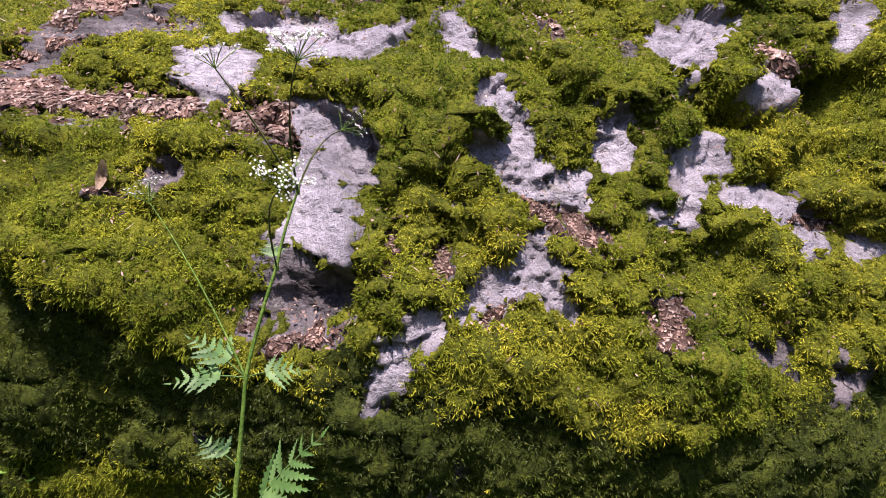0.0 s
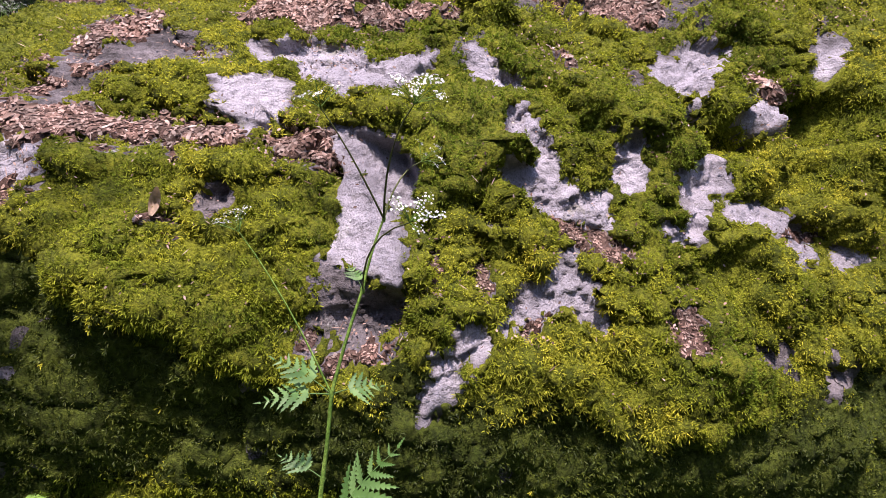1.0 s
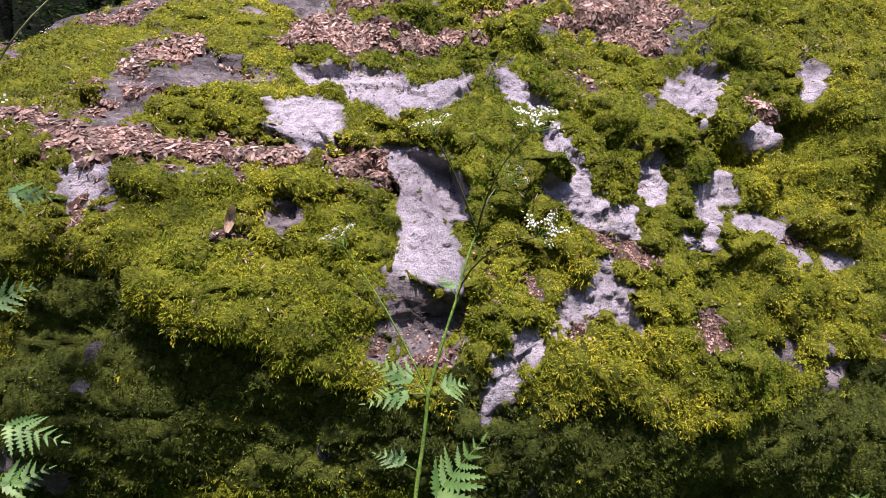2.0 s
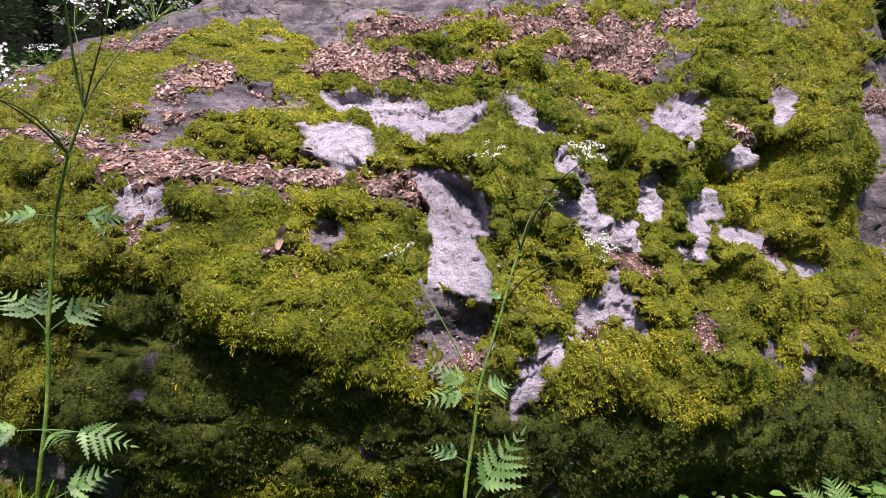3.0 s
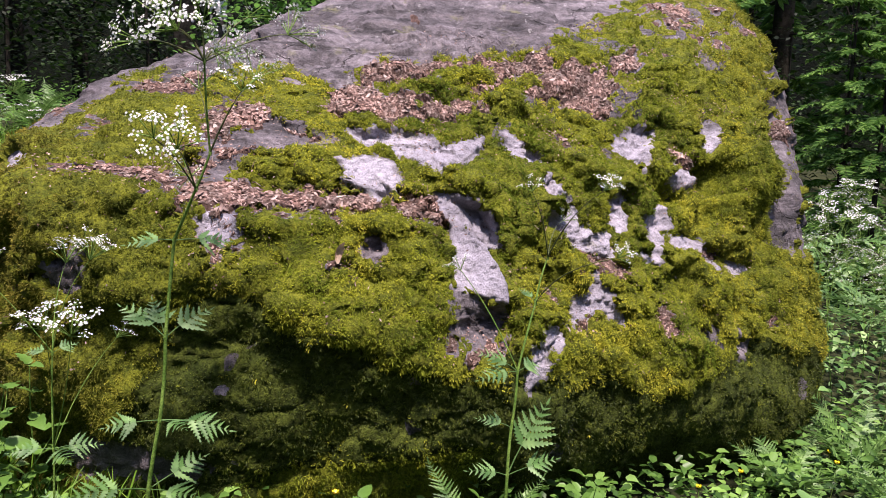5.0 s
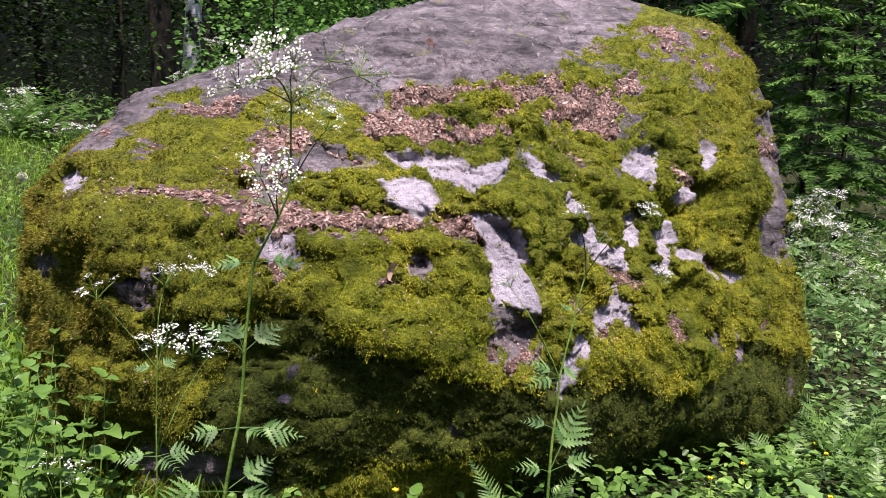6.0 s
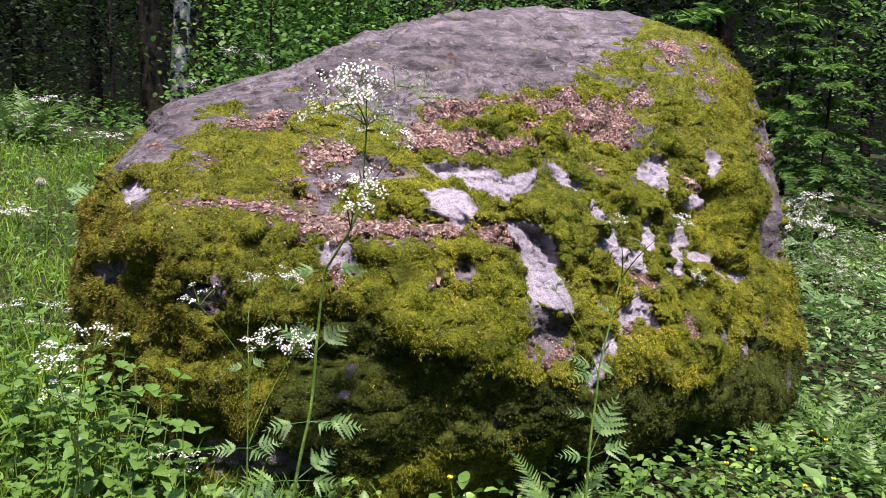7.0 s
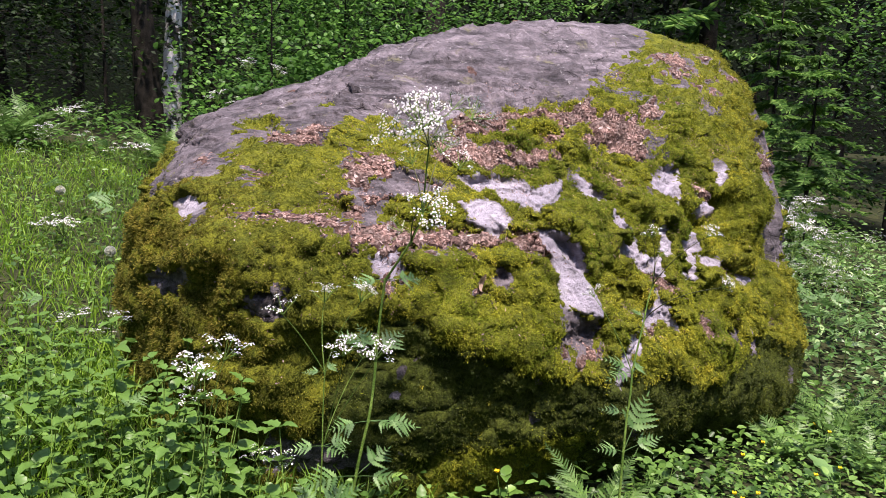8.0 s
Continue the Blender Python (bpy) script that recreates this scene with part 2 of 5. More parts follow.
def facets(p, scale, seed):
    """Chips: round scattered seeds, planes tilted at random, with steps between them."""
    q = p * scale
    i = np.floor(q).astype(np.int64)
    best, out = np.full(len(p), 9.0), np.zeros(len(p))
    for dx in (-1, 0, 1):
        for dy in (-1, 0, 1):
            for dz in (-1, 0, 1):
                c = i + (dx, dy, dz)
                jit = np.stack([hash01(c[:, 0], c[:, 1], c[:, 2], seed + k) for k in range(3)], 1)
                away = q - c - jit
                d = (away**2).sum(1)
                slope = np.stack([hash01(c[:, 0], c[:, 1], c[:, 2], seed + 5 + k) for k in range(3)], 1) * 2 - 1
                nearer = d < best
                best = np.where(nearer, d, best)
                out = np.where(nearer, (away * slope).sum(1), out)
    return out / scale


def smooth(x, a, b):
    t = np.clip((x - a) / (b - a), 0, 1)
    return t * t * (3 - 2 * t)


def mesh_from(name, verts, faces, mat, shade=True):
    """A mesh from arrays of vertices and of triangles or quads."""
    me = bpy.data.meshes.new(name)
    verts, faces = np.asarray(verts, np.float32), np.asarray(faces, np.int32)
    k = faces.shape[1]
    me.vertices.add(len(verts))
    me.vertices.foreach_set("co", verts.ravel())
    me.loops.add(faces.size)
    me.loops.foreach_set("vertex_index", faces.ravel())
    me.polygons.add(len(faces))
    me.polygons.foreach_set("loop_start", np.arange(0, faces.size, k, dtype=np.int32))
    me.polygons.foreach_set("use_smooth", np.full(len(faces), shade))
    me.materials.append(mat)
    me.update()
    me.validate()
    return me


def child(name, me, parent, label=""):
    ob = new(name, me)
    ob.parent = parent
    return tagged(ob, label)


def ground_height(x, y):
    """The forest floor: level round the stone, then rising slowly to the wood behind."""
    x, y = np.asarray(x, float), np.asarray(y, float)
    far = np.clip(y - 2.0, 0, 13)
    p = np.stack([x.ravel(), y.ravel(), 0 * x.ravel()], 1)
    return 0.08 - 0.07 * np.clip(x, -3.0, 3.0) + 0.14 * far + (0.05 * fbm(p, 0.6, 3, 90)).reshape(x.shape)


# ---- boulder: form ----
CENTRE = np.array([0.1, 3.05, 0.95])
SHARP = 14.0
# azimuth from the front, elevation, distance of each worn facet
FACETS = np.array([
    (17.7, 16.8, 1.25),
    (3.6, 36.3, 1.05),
    (-16.2, 60.7, 1.03),
    (-2.4, 73.1, 1.81),
    (-62.0, -8.6, 2.16),
    (-44.5, 41.1, 1.97),
    (58.3, 0.0, 2.39),
    (75.5, -1.1, 2.05),
    (38.0, 46.0, 2.40),
    (-95.0, 0.9, 2.13),
    (-21.0, -6.1, 1.60),
    (4.9, -38.9, 1.44),
    (177.9, 10.1, 1.72),
    (135.7, 10.4, 2.14),
    (-129.8, 9.3, 2.19),
    (184.4, 49.6, 1.89),
    (100.9, 40.1, 2.67),
    (-83.8, 64.8, 1.43),
])


def way_of(azimuth, elevation):
    a, e = np.radians(azimuth), np.radians(elevation)
    return np.stack([np.sin(a) * np.cos(e), -np.cos(a) * np.cos(e), np.sin(e)], -1)


FACET_WAYS = way_of(FACETS[:, 0], FACETS[:, 1])


def reach(ways):
    q = np.maximum(ways @ FACET_WAYS.T / FACETS[:, 2], 1e-9)
    return (q**SHARP).sum(1) ** (-1 / SHARP)


MARKS = {"rock": [], "litter": [], "dent": [], "bump": [], "moss": [], "ledge": [], "ridge": []}


def mark(kind, a1, e1, a2, e2, width, depth=1.0):
    MARKS[kind].append((way_of(a1, e1), way_of(a2, e2), width, depth))


def off(ways, u1, u2):
    """Degrees from each way to the arc between two ways."""
    span = u2 - u1
    t = np.clip((ways - u1) @ span / max(span @ span, 1e-9), 0, 1)
    p = u1 + t[:, None] * span
    p /= np.linalg.norm(p, axis=1)[:, None]
    return np.degrees(np.linalg.norm(ways - p, axis=1))


# bare rock and litter round the back, hollows and swellings, as strokes over the stone
mark("rock", -93.9, 50.2, 133.2, 70.9, 8.0)
mark("rock", -92.8, 65.9, 73.6, 73.9, 9.1)
mark("rock", 142.4, 69.8, 108.5, 55.6, 5.6)
mark("rock", -92.4, 33.6, -91.0, 46.8, 2.7)
mark("rock", -109.9, 26.4, -84.8, 18.5, 2.3)
mark("rock", -85.5, 17.0, -88.5, 15.5, 0.9)
mark("rock", -75.6, 13.7, -74.9, 13.3, 1.0)
mark("rock", -78.0, 4.6, -75.0, 4.9, 0.7)
mark("rock", 77.8, 25.8, 63.5, 6.7, 1.5)
mark("rock", 69.8, 13.8, 64.6, 4.9, 1.5)
mark("rock", -91.4, 32.6, -85.8, 45.2, 2.9)
mark("dent", -13.6, 9.6, -9.6, 5.3, 2.4, 0.45)
mark("dent", -19.3, -2.7, -13.7, -2.9, 2.4, 0.7)
mark("dent", 52.5, 20.9, 51.3, 18.6, 2.6, 3.2)
mark("dent", 35.1, 20.7, 43.0, 17.6, 2.4, 1.4)
mark("dent", -5.1, 12.4, -3.5, 10.3, 1.9)
mark("dent", -5.1, 5.5, -4.3, 3.6, 1.6)
mark("dent", 13.1, 26.2, 13.3, 22.3, 1.2)
mark("bump", -40.7, 1.7, -25.3, 2.3, 4.4)
mark("bump", -32.6, 7.6, -24.3, 10.5, 3.1)
mark("bump", -13.2, 24.5, -2.6, 22.8, 6.5)
mark("bump", 19.6, 28.9, 28.8, 21.5, 5.1)
mark("bump", 45.6, 24.0, 44.3, 21.7, 2.8)
mark("bump", -19.1, 11.2, -13.7, 2.2, 1.9)
mark("bump", 6.3, -6.8, 15.3, -12.2, 4.7, 0.3)
mark("bump", 41.2, 27.6, 41.3, 24.9, 2.9)
mark("bump", 35.4, 3.4, 36.7, -4.4, 4.1)
mark("bump", -29.8, 5.7, -27.1, 5.1, 4.3)
mark("bump", 59.6, 20.5, 57.6, 14.2, 5.0)
mark("dent", 50.7, 21.0, 51.1, 19.8, 2.7)
mark("dent", 46.2, 5.7, 49.0, 3.5, 3.0)
mark("dent", 56.7, 4.6, 48.7, -10.0, 1.7)
mark("bump", -70.6, 10.2, -59.0, 10.8, 3.3)
mark("dent", -65.8, -1.3, -58.6, -2.0, 3.3, 0.35)
mark("bump", -71.1, -7.3, -60.3, -7.4, 3.4)
mark("dent", 55.9, 4.5, 51.2, -8.1, 1.9)
mark("rock", -96.5, 27.4, -91.0, 37.1, 2.4)
mark("rock", -90.0, 31.9, -80.6, 61.8, 3.8)
mark("rock", -86.4, 18.3, -96.5, 27.4, 2.1)
mark("rock", -71.3, 37.2, -72.9, 50.4, 2.8)
mark("rock", -67.6, 50.0, -59.2, 69.4, 4.6)
mark("moss", 100.5, 45.9, 95.2, 39.1, 1.5)
mark("rock", 106.8, 50.1, 102.8, 47.2, 1.4)
mark("dent", 74.1, 24.4, 63.0, 10.4, 2.6)
mark("dent", -23.4, 14.2, -24.1, 8.6, 0.9)
mark("rock", 84.0, 27.0, 74.0, 6.0, 4.5)
mark("rock", 78.0, 20.0, 70.0, 2.0, 3.0)
mark("bump", -52.0, -12.5, -47.0, -11.0, 5.0, 1.6)
mark("dent", 59.5, 10.5, 58.0, 7.0, 4.0, 1.1)
mark("dent", 28.7, 1.5, 33.0, -4.5, 4.5, 0.55)
mark("dent", 50.1, -12.8, 47.0, -13.0, 3.0, 0.6)
mark("dent", -58.4, 10.4, -57.0, 9.5, 2.5, 0.7)
mark("bump", -123.0, 23.0, -119.0, 27.0, 2.6, 1.3)
mark("dent", -117.0, 31.0, -122.0, 30.5, 1.2, 0.7)
mark("bump", -107.0, 25.0, -100.0, 26.0, 2.5)
mark("dent", -97.0, 31.0, -91.0, 28.0, 1.5, 0.8)
mark("bump", -20.5, 13.0, -13.8, 2.6, 1.6, 1.3)
mark("ledge", -54.5, 15.6, -39.1, 17.8, 1.4)
mark("ledge", -39.1, 17.8, -30.8, 17.9, 1.1)
mark("ledge", -65.4, 17.4, -46.1, 17.9, 1.4)
mark("ridge", -48.5, 10.8, -37.9, 12.5, 1.0)
mark("ridge", -37.9, 12.5, -25.6, 13.5, 0.9)
mark("ridge", -60.4, 12.1, -48.0, 11.1, 1.0)
mark("rock", -92.8, 14.7, -92.2, 18.8, 1.8)
mark("rock", -92.2, 18.8, -100.1, 24.3, 2.6)
mark("rock", -100.1, 24.3, -94.0, 28.1, 2.4)
mark("rock", -94.0, 28.1, -98.0, 37.6, 2.3)
mark("rock", -98.0, 37.6, -113.0, 53.7, 3.5)
mark("rock", -113.0, 53.7, -132.9, 69.4, 4.3)
mark("moss", -92.9, 39.4, -93.3, 41.6, 0.9)
mark("bump", -113.8, 25.6, -108.8, 28.2, 2.2, 0.8)
mark("dent", -98.7, 30.2, -98.6, 31.4, 1.2, 0.6)
mark("dent", 50.0, 13.0, 43.0, 11.0, 3.6, 1.0)
mark("dent", 51.5, 20.3, 51.8, 20.0, 2.0, 2.2)


PATCHES = []


def patch(kind, *corners):
    """A many-cornered area on the stone: azimuth and elevation of each corner in turn."""
    u = way_of(np.array(corners[::2]), np.array(corners[1::2]))
    mid = u.mean(0) / np.linalg.norm(u.mean(0))
    east = np.cross((0, 0, 1.0), mid)
    east /= np.linalg.norm(east)
    north = np.cross(mid, east)
    PATCHES.append((kind, mid, east, north, spread_out(u, mid, east, north)))


def spread_out(ways, mid, east, north):
    """Degrees east and north of the middle, along great circles."""
    x, y, z = ways @ east, ways @ north, ways @ mid
    away = np.degrees(np.arctan2(np.hypot(x, y), z)) / np.maximum(np.hypot(x, y), 1e-9)
    return np.stack([x * away, y * away], 1)


def within(kinds, ways):
    """How far inside the patches of those kinds each way lies, in degrees, and in which patch."""
    best, which = np.full(len(ways), -60.0), np.zeros(len(ways), int)
    for number_of, (kind, mid, east, north, ring) in enumerate(PATCHES):
        if kind not in kinds:
            continue
        close = np.flatnonzero(ways @ mid > math.cos(math.radians(min(np.hypot(*ring.T).max() + 6, 175))))
        q = spread_out(ways[close], mid, east, north)
        gap, odd = np.full(len(q), 1e9), np.zeros(len(q), bool)
        for a, b in zip(ring, np.roll(ring, -1, 0)):
            t = np.clip((q - a) @ (b - a) / max((b - a) @ (b - a), 1e-9), 0, 1)
            gap = np.minimum(gap, np.hypot(*(q - a - t[:, None] * (b - a)).T))
            cross = ((a[1] > q[:, 1]) != (b[1] > q[:, 1]))
            odd ^= cross & (q[:, 0] < a[0] + (b[0] - a[0]) * (q[:, 1] - a[1]) / (b[1] - a[1] if b[1] != a[1] else 1e-9))
        gap = np.where(odd, gap, -gap)
        better = gap > best[close]
        best[close[better]], which[close[better]] = gap[better], number_of
    return best, which


# the bare facets, the litter on ledges and in hollows, moss on the crown
patch("blade", -24.7, 17.4, -21.6, 14.8, -18.5, 12.2, -16.3, 10.3, -14.4, 7.3, -13.0, 4.1, -13.0, 0.8, -14.8, 1.4, -17.1, 2.3, -19.8, 3.6, -21.4, 5.3, -21.0, 7.7, -21.6, 10.4, -22.5, 13.5, -24.3, 15.7)
patch("turned", -25.2, 18.7, -21.0, 18.9, -15.8, 17.9, -13.7, 14.3, -13.1, 10.8, -15.7, 10.2, -18.3, 12.4, -21.5, 15.0)
patch("dark", -20.6, 1.2, -18.5, 1.1, -14.0, 0.3, -12.8, -0.9, -14.6, -3.2, -17.5, -4.9, -20.0, -4.4, -21.5, -2.5)
patch("rock", -42.2, 23.3, -38.7, 25.5, -35.7, 25.6, -33.1, 21.4, -33.5, 19.2, -33.5, 17.7, -34.5, 17.1, -37.2, 19.3, -40.3, 20.7)
patch("rock", -45.7, 31.3, -39.8, 34.1, -31.5, 35.3, -25.1, 32.3, -20.8, 33.8, -13.2, 36.6, -14.3, 34.1, -19.1, 29.4, -23.6, 27.6, -24.8, 25.0, -28.3, 25.9, -30.8, 27.7, -36.0, 28.9, -36.2, 30.8, -40.6, 29.4)
patch("dark", -64.4, 26.9, -58.2, 29.5, -51.8, 27.8, -50.0, 25.7, -54.2, 24.2, -60.3, 25.5)
patch("rock", -6.8, 38.5, -4.5, 37.5, -2.1, 34.3, 2.2, 33.4, 4.2, 33.0, 3.6, 31.7, -0.0, 31.4, -4.2, 33.5, -7.2, 36.5)
patch("rock", 0.3, 25.0, 3.6, 26.1, 3.8, 22.5, 6.4, 21.2, 7.1, 18.2, 4.9, 17.6, 3.5, 19.6, 2.5, 21.6, -0.2, 21.0)
patch("rock", -1.5, 16.4, 1.5, 17.2, 5.0, 17.0, 7.9, 17.5, 7.1, 14.1, 11.1, 13.0, 14.5, 12.3, 13.9, 9.6, 12.5, 8.2, 9.9, 9.2, 6.1, 10.3, 3.3, 11.4, 0.1, 13.5)
patch("rock", 17.9, 21.8, 22.2, 21.6, 22.1, 19.7, 19.2, 18.2, 17.8, 18.5)
patch("rock", 17.1, 17.8, 19.5, 17.7, 21.1, 16.0, 20.3, 13.7, 17.8, 13.0, 17.1, 15.1)
patch("rock", 35.0, 36.3, 36.9, 33.9, 41.4, 35.7, 48.0, 33.8, 44.5, 32.0, 39.1, 30.2, 38.4, 27.9, 30.8, 25.8, 32.4, 31.2)
patch("rock", 30.5, 25.3, 34.6, 26.5, 35.1, 23.3, 30.0, 21.9)
patch("rock", 44.8, 25.8, 46.2, 25.3, 47.1, 23.4, 45.2, 19.9, 42.9, 19.9, 41.5, 21.8)
patch("rock", 58.4, 30.4, 59.5, 29.7, 55.5, 25.5, 55.0, 25.8)
patch("rock", 28.3, 15.8, 30.2, 16.7, 34.1, 17.0, 34.0, 13.1, 30.4, 11.8, 28.4, 12.7)
patch("rock", 22.6, 7.4, 27.4, 6.9, 29.0, 9.0, 29.6, 6.8, 27.3, 5.9, 23.2, 5.9)
patch("rock", 34.5, 9.7, 42.9, 9.3, 43.1, 7.4, 46.6, 5.4, 42.3, 5.4, 36.5, 7.2, 33.6, 7.7)
patch("rock", 41.7, 4.2, 46.4, 3.5, 44.6, 2.2, 41.6, 0.9, 40.1, 1.5)
patch("rock", 49.1, 2.4, 50.2, 2.1, 48.6, 1.0, 47.0, 1.4)
patch("rock", 4.3, 4.1, 7.8, 4.4, 8.3, 1.9, 10.1, 1.7, 8.0, -0.1, 9.7, -2.1, 9.8, -4.5, 8.5, -3.6, 8.2, -1.6, 6.1, -0.8, 2.8, -2.1, 0.3, -3.4, -1.8, -3.7, -2.5, -1.1, 0.3, 0.1, 3.7, 1.1)
patch("rock", -6.1, -3.5, -3.2, -4.0, -3.7, -4.8, -5.8, -6.0, -7.4, -8.7, -10.0, -11.3, -9.0, -6.1, -7.6, -4.9)
patch("rock", -2.0, 9.3, -0.5, 9.3, -0.9, 7.2, -2.0, 7.2)
patch("dark", 32.3, -7.6, 34.5, -7.2, 34.2, -8.3, 32.6, -8.6)
patch("dark", 40.1, -9.0, 46.3, -9.3, 44.1, -10.9, 40.1, -10.9)
patch("dark", -35.1, 9.0, -33.3, 10.2, -32.8, 8.7, -34.4, 7.9)
patch("dark", 28.6, 12.7, 30.8, 11.8, 30.2, 9.3, 28.1, 9.4)
patch("litter", -44.4, 16.3, -40.6, 17.5, -35.1, 16.5, -33.5, 19.2, -27.6, 19.2, -25.5, 17.9, -23.6, 15.6, -22.2, 12.6, -24.4, 13.8, -28.7, 14.0, -33.1, 14.8, -36.3, 14.6, -41.5, 13.5)
patch("dark", -21.2, 2.9, -17.1, 1.8, -13.3, -0.7, -13.6, -3.5, -18.2, -4.1, -20.4, -2.4)
patch("litter", -64.8, 54.1, 32.1, 68.9, 44.1, 61.5, 56.8, 51.6, 56.4, 44.2, 37.1, 43.1, 23.5, 50.5, -0.3, 54.9, -25.1, 48.2, -41.6, 37.3, -50.3, 33.6, -57.4, 38.2, -58.2, 48.6)
patch("litter", 98.7, 47.1, 93.7, 43.3, 85.6, 38.9, 79.5, 38.9, 80.6, 44.4, 92.0, 48.8)
patch("litter", -96.1, 28.7, -82.9, 30.0, -81.8, 37.5, -75.3, 37.0, -75.9, 32.9, -79.6, 28.0, -86.5, 26.8)
patch("moss", -78.7, 30.5, -82.6, 40.4, -71.6, 40.8, -58.2, 39.4, -51.4, 32.9, -61.8, 32.2, -72.0, 31.2)
patch("litter", -55.2, 14.6, -54.8, 15.7, -51.1, 16.2, -45.8, 16.9, -37.4, 16.5, -33.9, 17.5, -27.6, 19.1, -24.6, 17.1, -22.1, 14.1, -24.4, 13.2, -27.2, 13.3, -32.5, 14.8, -35.9, 14.7, -38.2, 13.1, -45.1, 14.1, -47.8, 12.8, -49.3, 10.8)
patch("litter", -37.8, 6.6, -37.5, 7.3, -34.1, 6.6, -34.7, 5.2, -37.4, 5.7)
patch("litter", -21.9, -3.0, -19.6, -5.1, -16.4, -5.4, -13.2, -2.9, -12.9, -4.7, -14.1, -5.6, -17.7, -6.8, -20.0, -6.5, -21.6, -4.7)
patch("litter", -11.9, 4.5, -9.2, 4.5, -8.4, 2.1, -9.6, 0.5, -11.7, -0.2, -11.8, 2.5)
patch("litter", 5.8, 9.2, 9.3, 8.1, 13.4, 6.4, 16.0, 5.4, 15.1, 2.6, 11.8, 3.2, 9.6, 4.1, 7.2, 6.4)
patch("litter", 19.9, -1.5, 23.8, -2.0, 25.4, -4.0, 24.2, -6.1, 20.2, -7.5, 19.0, -5.6)
patch("litter", 42.4, 5.8, 48.5, 5.0, 47.7, 3.7, 42.1, 4.8)
patch("litter", -5.3, 3.1, -3.0, 2.1, -2.9, -0.0, -4.7, -0.1)
patch("litter", -0.9, -3.7, 3.4, -2.7, 2.8, -3.7, -0.5, -4.9)
patch("litter", -64.1, 19.9, -61.5, 21.6, -58.5, 20.5, -61.3, 18.7)
patch("litter", -55.8, 27.6, -50.4, 31.2, -47.6, 28.4, -52.8, 26.5)
patch("rock", -51.9, 10.2, -49.8, 11.3, -49.3, 9.5, -49.9, 8.1, -50.6, 8.3)
patch("litter", -51.1, 8.8, -49.0, 7.9, -48.9, 5.0, -50.8, 6.5)
patch("dark", -62.6, 22.7, -58.6, 27.3, -53.3, 25.7, -57.0, 22.9, -57.4, 18.5, -55.9, 15.5, -59.8, 19.2)
patch("dark", -59.6, 28.4, -54.6, 30.4, -51.1, 25.4, -55.5, 24.6)
patch("litter", -71.9, 14.0, -64.6, 15.9, -59.1, 15.0, -53.3, 16.4, -40.8, 17.0, -32.5, 16.1, -40.0, 13.8, -50.7, 12.8, -55.9, 11.3, -57.7, 13.1, -62.1, 14.1, -65.9, 13.1, -69.3, 13.2)
patch("litter", -67.9, 25.3, -69.4, 32.7, -61.9, 35.6, -60.4, 26.7, -62.3, 21.4)
patch("litter", -77.8, 20.7, -74.4, 20.7, -73.0, 18.3, -76.0, 19.0)
patch("litter", -61.2, 20.2, -56.6, 22.2, -56.9, 20.4, -59.9, 19.0)
patch("dark", -61.9, 28.9, -53.7, 29.4, -48.7, 27.0, -54.4, 23.3, -60.6, 21.4, -60.2, 26.1)
patch("rock", -82.0, 13.6, -78.5, 14.8, -76.5, 13.4, -77.9, 12.5)
patch("litter", -57.4, 44.1, -43.0, 44.4, -32.4, 45.9, -20.1, 48.0, -8.1, 45.3, -19.1, 41.6, -36.1, 36.8, -49.2, 34.7)
patch("litter", -58.5, 53.1, -31.1, 70.3, -6.1, 65.9, 64.6, 64.7, 44.0, 61.5, 52.7, 55.9, 65.1, 49.9, 69.9, 45.4, 51.9, 47.6, 40.4, 42.9, 30.4, 48.3, 17.0, 54.9, -14.8, 53.3, -32.5, 48.4, -49.6, 50.5)
patch("litter", 94.5, 48.4, 95.0, 43.5, 90.5, 40.7, 88.0, 37.2, 85.3, 35.5, 85.8, 38.0, 86.1, 40.9, 80.3, 37.0, 76.2, 40.3, 80.5, 44.4, 85.7, 47.4)
patch("dark", 29.8, 52.6, 43.9, 47.1, 37.3, 44.2, 27.7, 48.6)
patch("litter", -86.9, 28.5, -79.9, 31.9, -75.3, 37.0, -72.2, 41.5, -69.0, 39.7, -73.5, 33.2, -82.5, 27.8)
patch("moss", -107.4, 30.5, -97.7, 33.9, -95.9, 30.1, -95.5, 27.0)
patch("moss", -31.4, 66.7, -6.4, 65.2, -3.9, 55.4, -32.5, 49.4)
patch("moss", 10.1, 61.8, 30.8, 60.5, 21.8, 56.7, 0.2, 54.1)
patch("moss", -48.8, 48.9, -32.1, 56.0, -7.6, 51.1, -19.5, 49.2, -43.2, 45.2)
patch("moss", -81.3, 41.9, -80.3, 46.0, -59.2, 43.6, -65.2, 43.7, -76.5, 40.9)
patch("top", -100.0, 14.1, -124.0, 24.9, -119.1, 28.6, -126.9, 34.8, -118.1, 43.9, -171.8, 63.3, 140.3, 61.4, 115.0, 53.3, 103.6, 48.2, 99.3, 52.5, 81.5, 63.5, 47.0, 71.3, -12.7, 72.5, -46.6, 70.1, -59.3, 54.3, -57.2, 46.7, -66.7, 45.6, -76.2, 44.8, -75.3, 37.0, -83.5, 29.0, -93.0, 26.0, -87.1, 18.0, -89.2, 14.9)
patch("litter", 53.7, -5.9, 54.9, -6.4, 52.3, -9.5, 51.5, -9.2)
patch("dark", -83.3, 3.9, -73.6, 5.4, -75.5, 4.1, -81.2, 3.2)
patch("dark", -64.0, 4.5, -60.1, 4.3, -61.4, 2.7, -63.6, 3.2)
patch("dark", -62.9, -14.5, -58.0, -13.4, -52.0, -15.7, -51.7, -18.1, -56.6, -17.0, -64.2, -15.9)
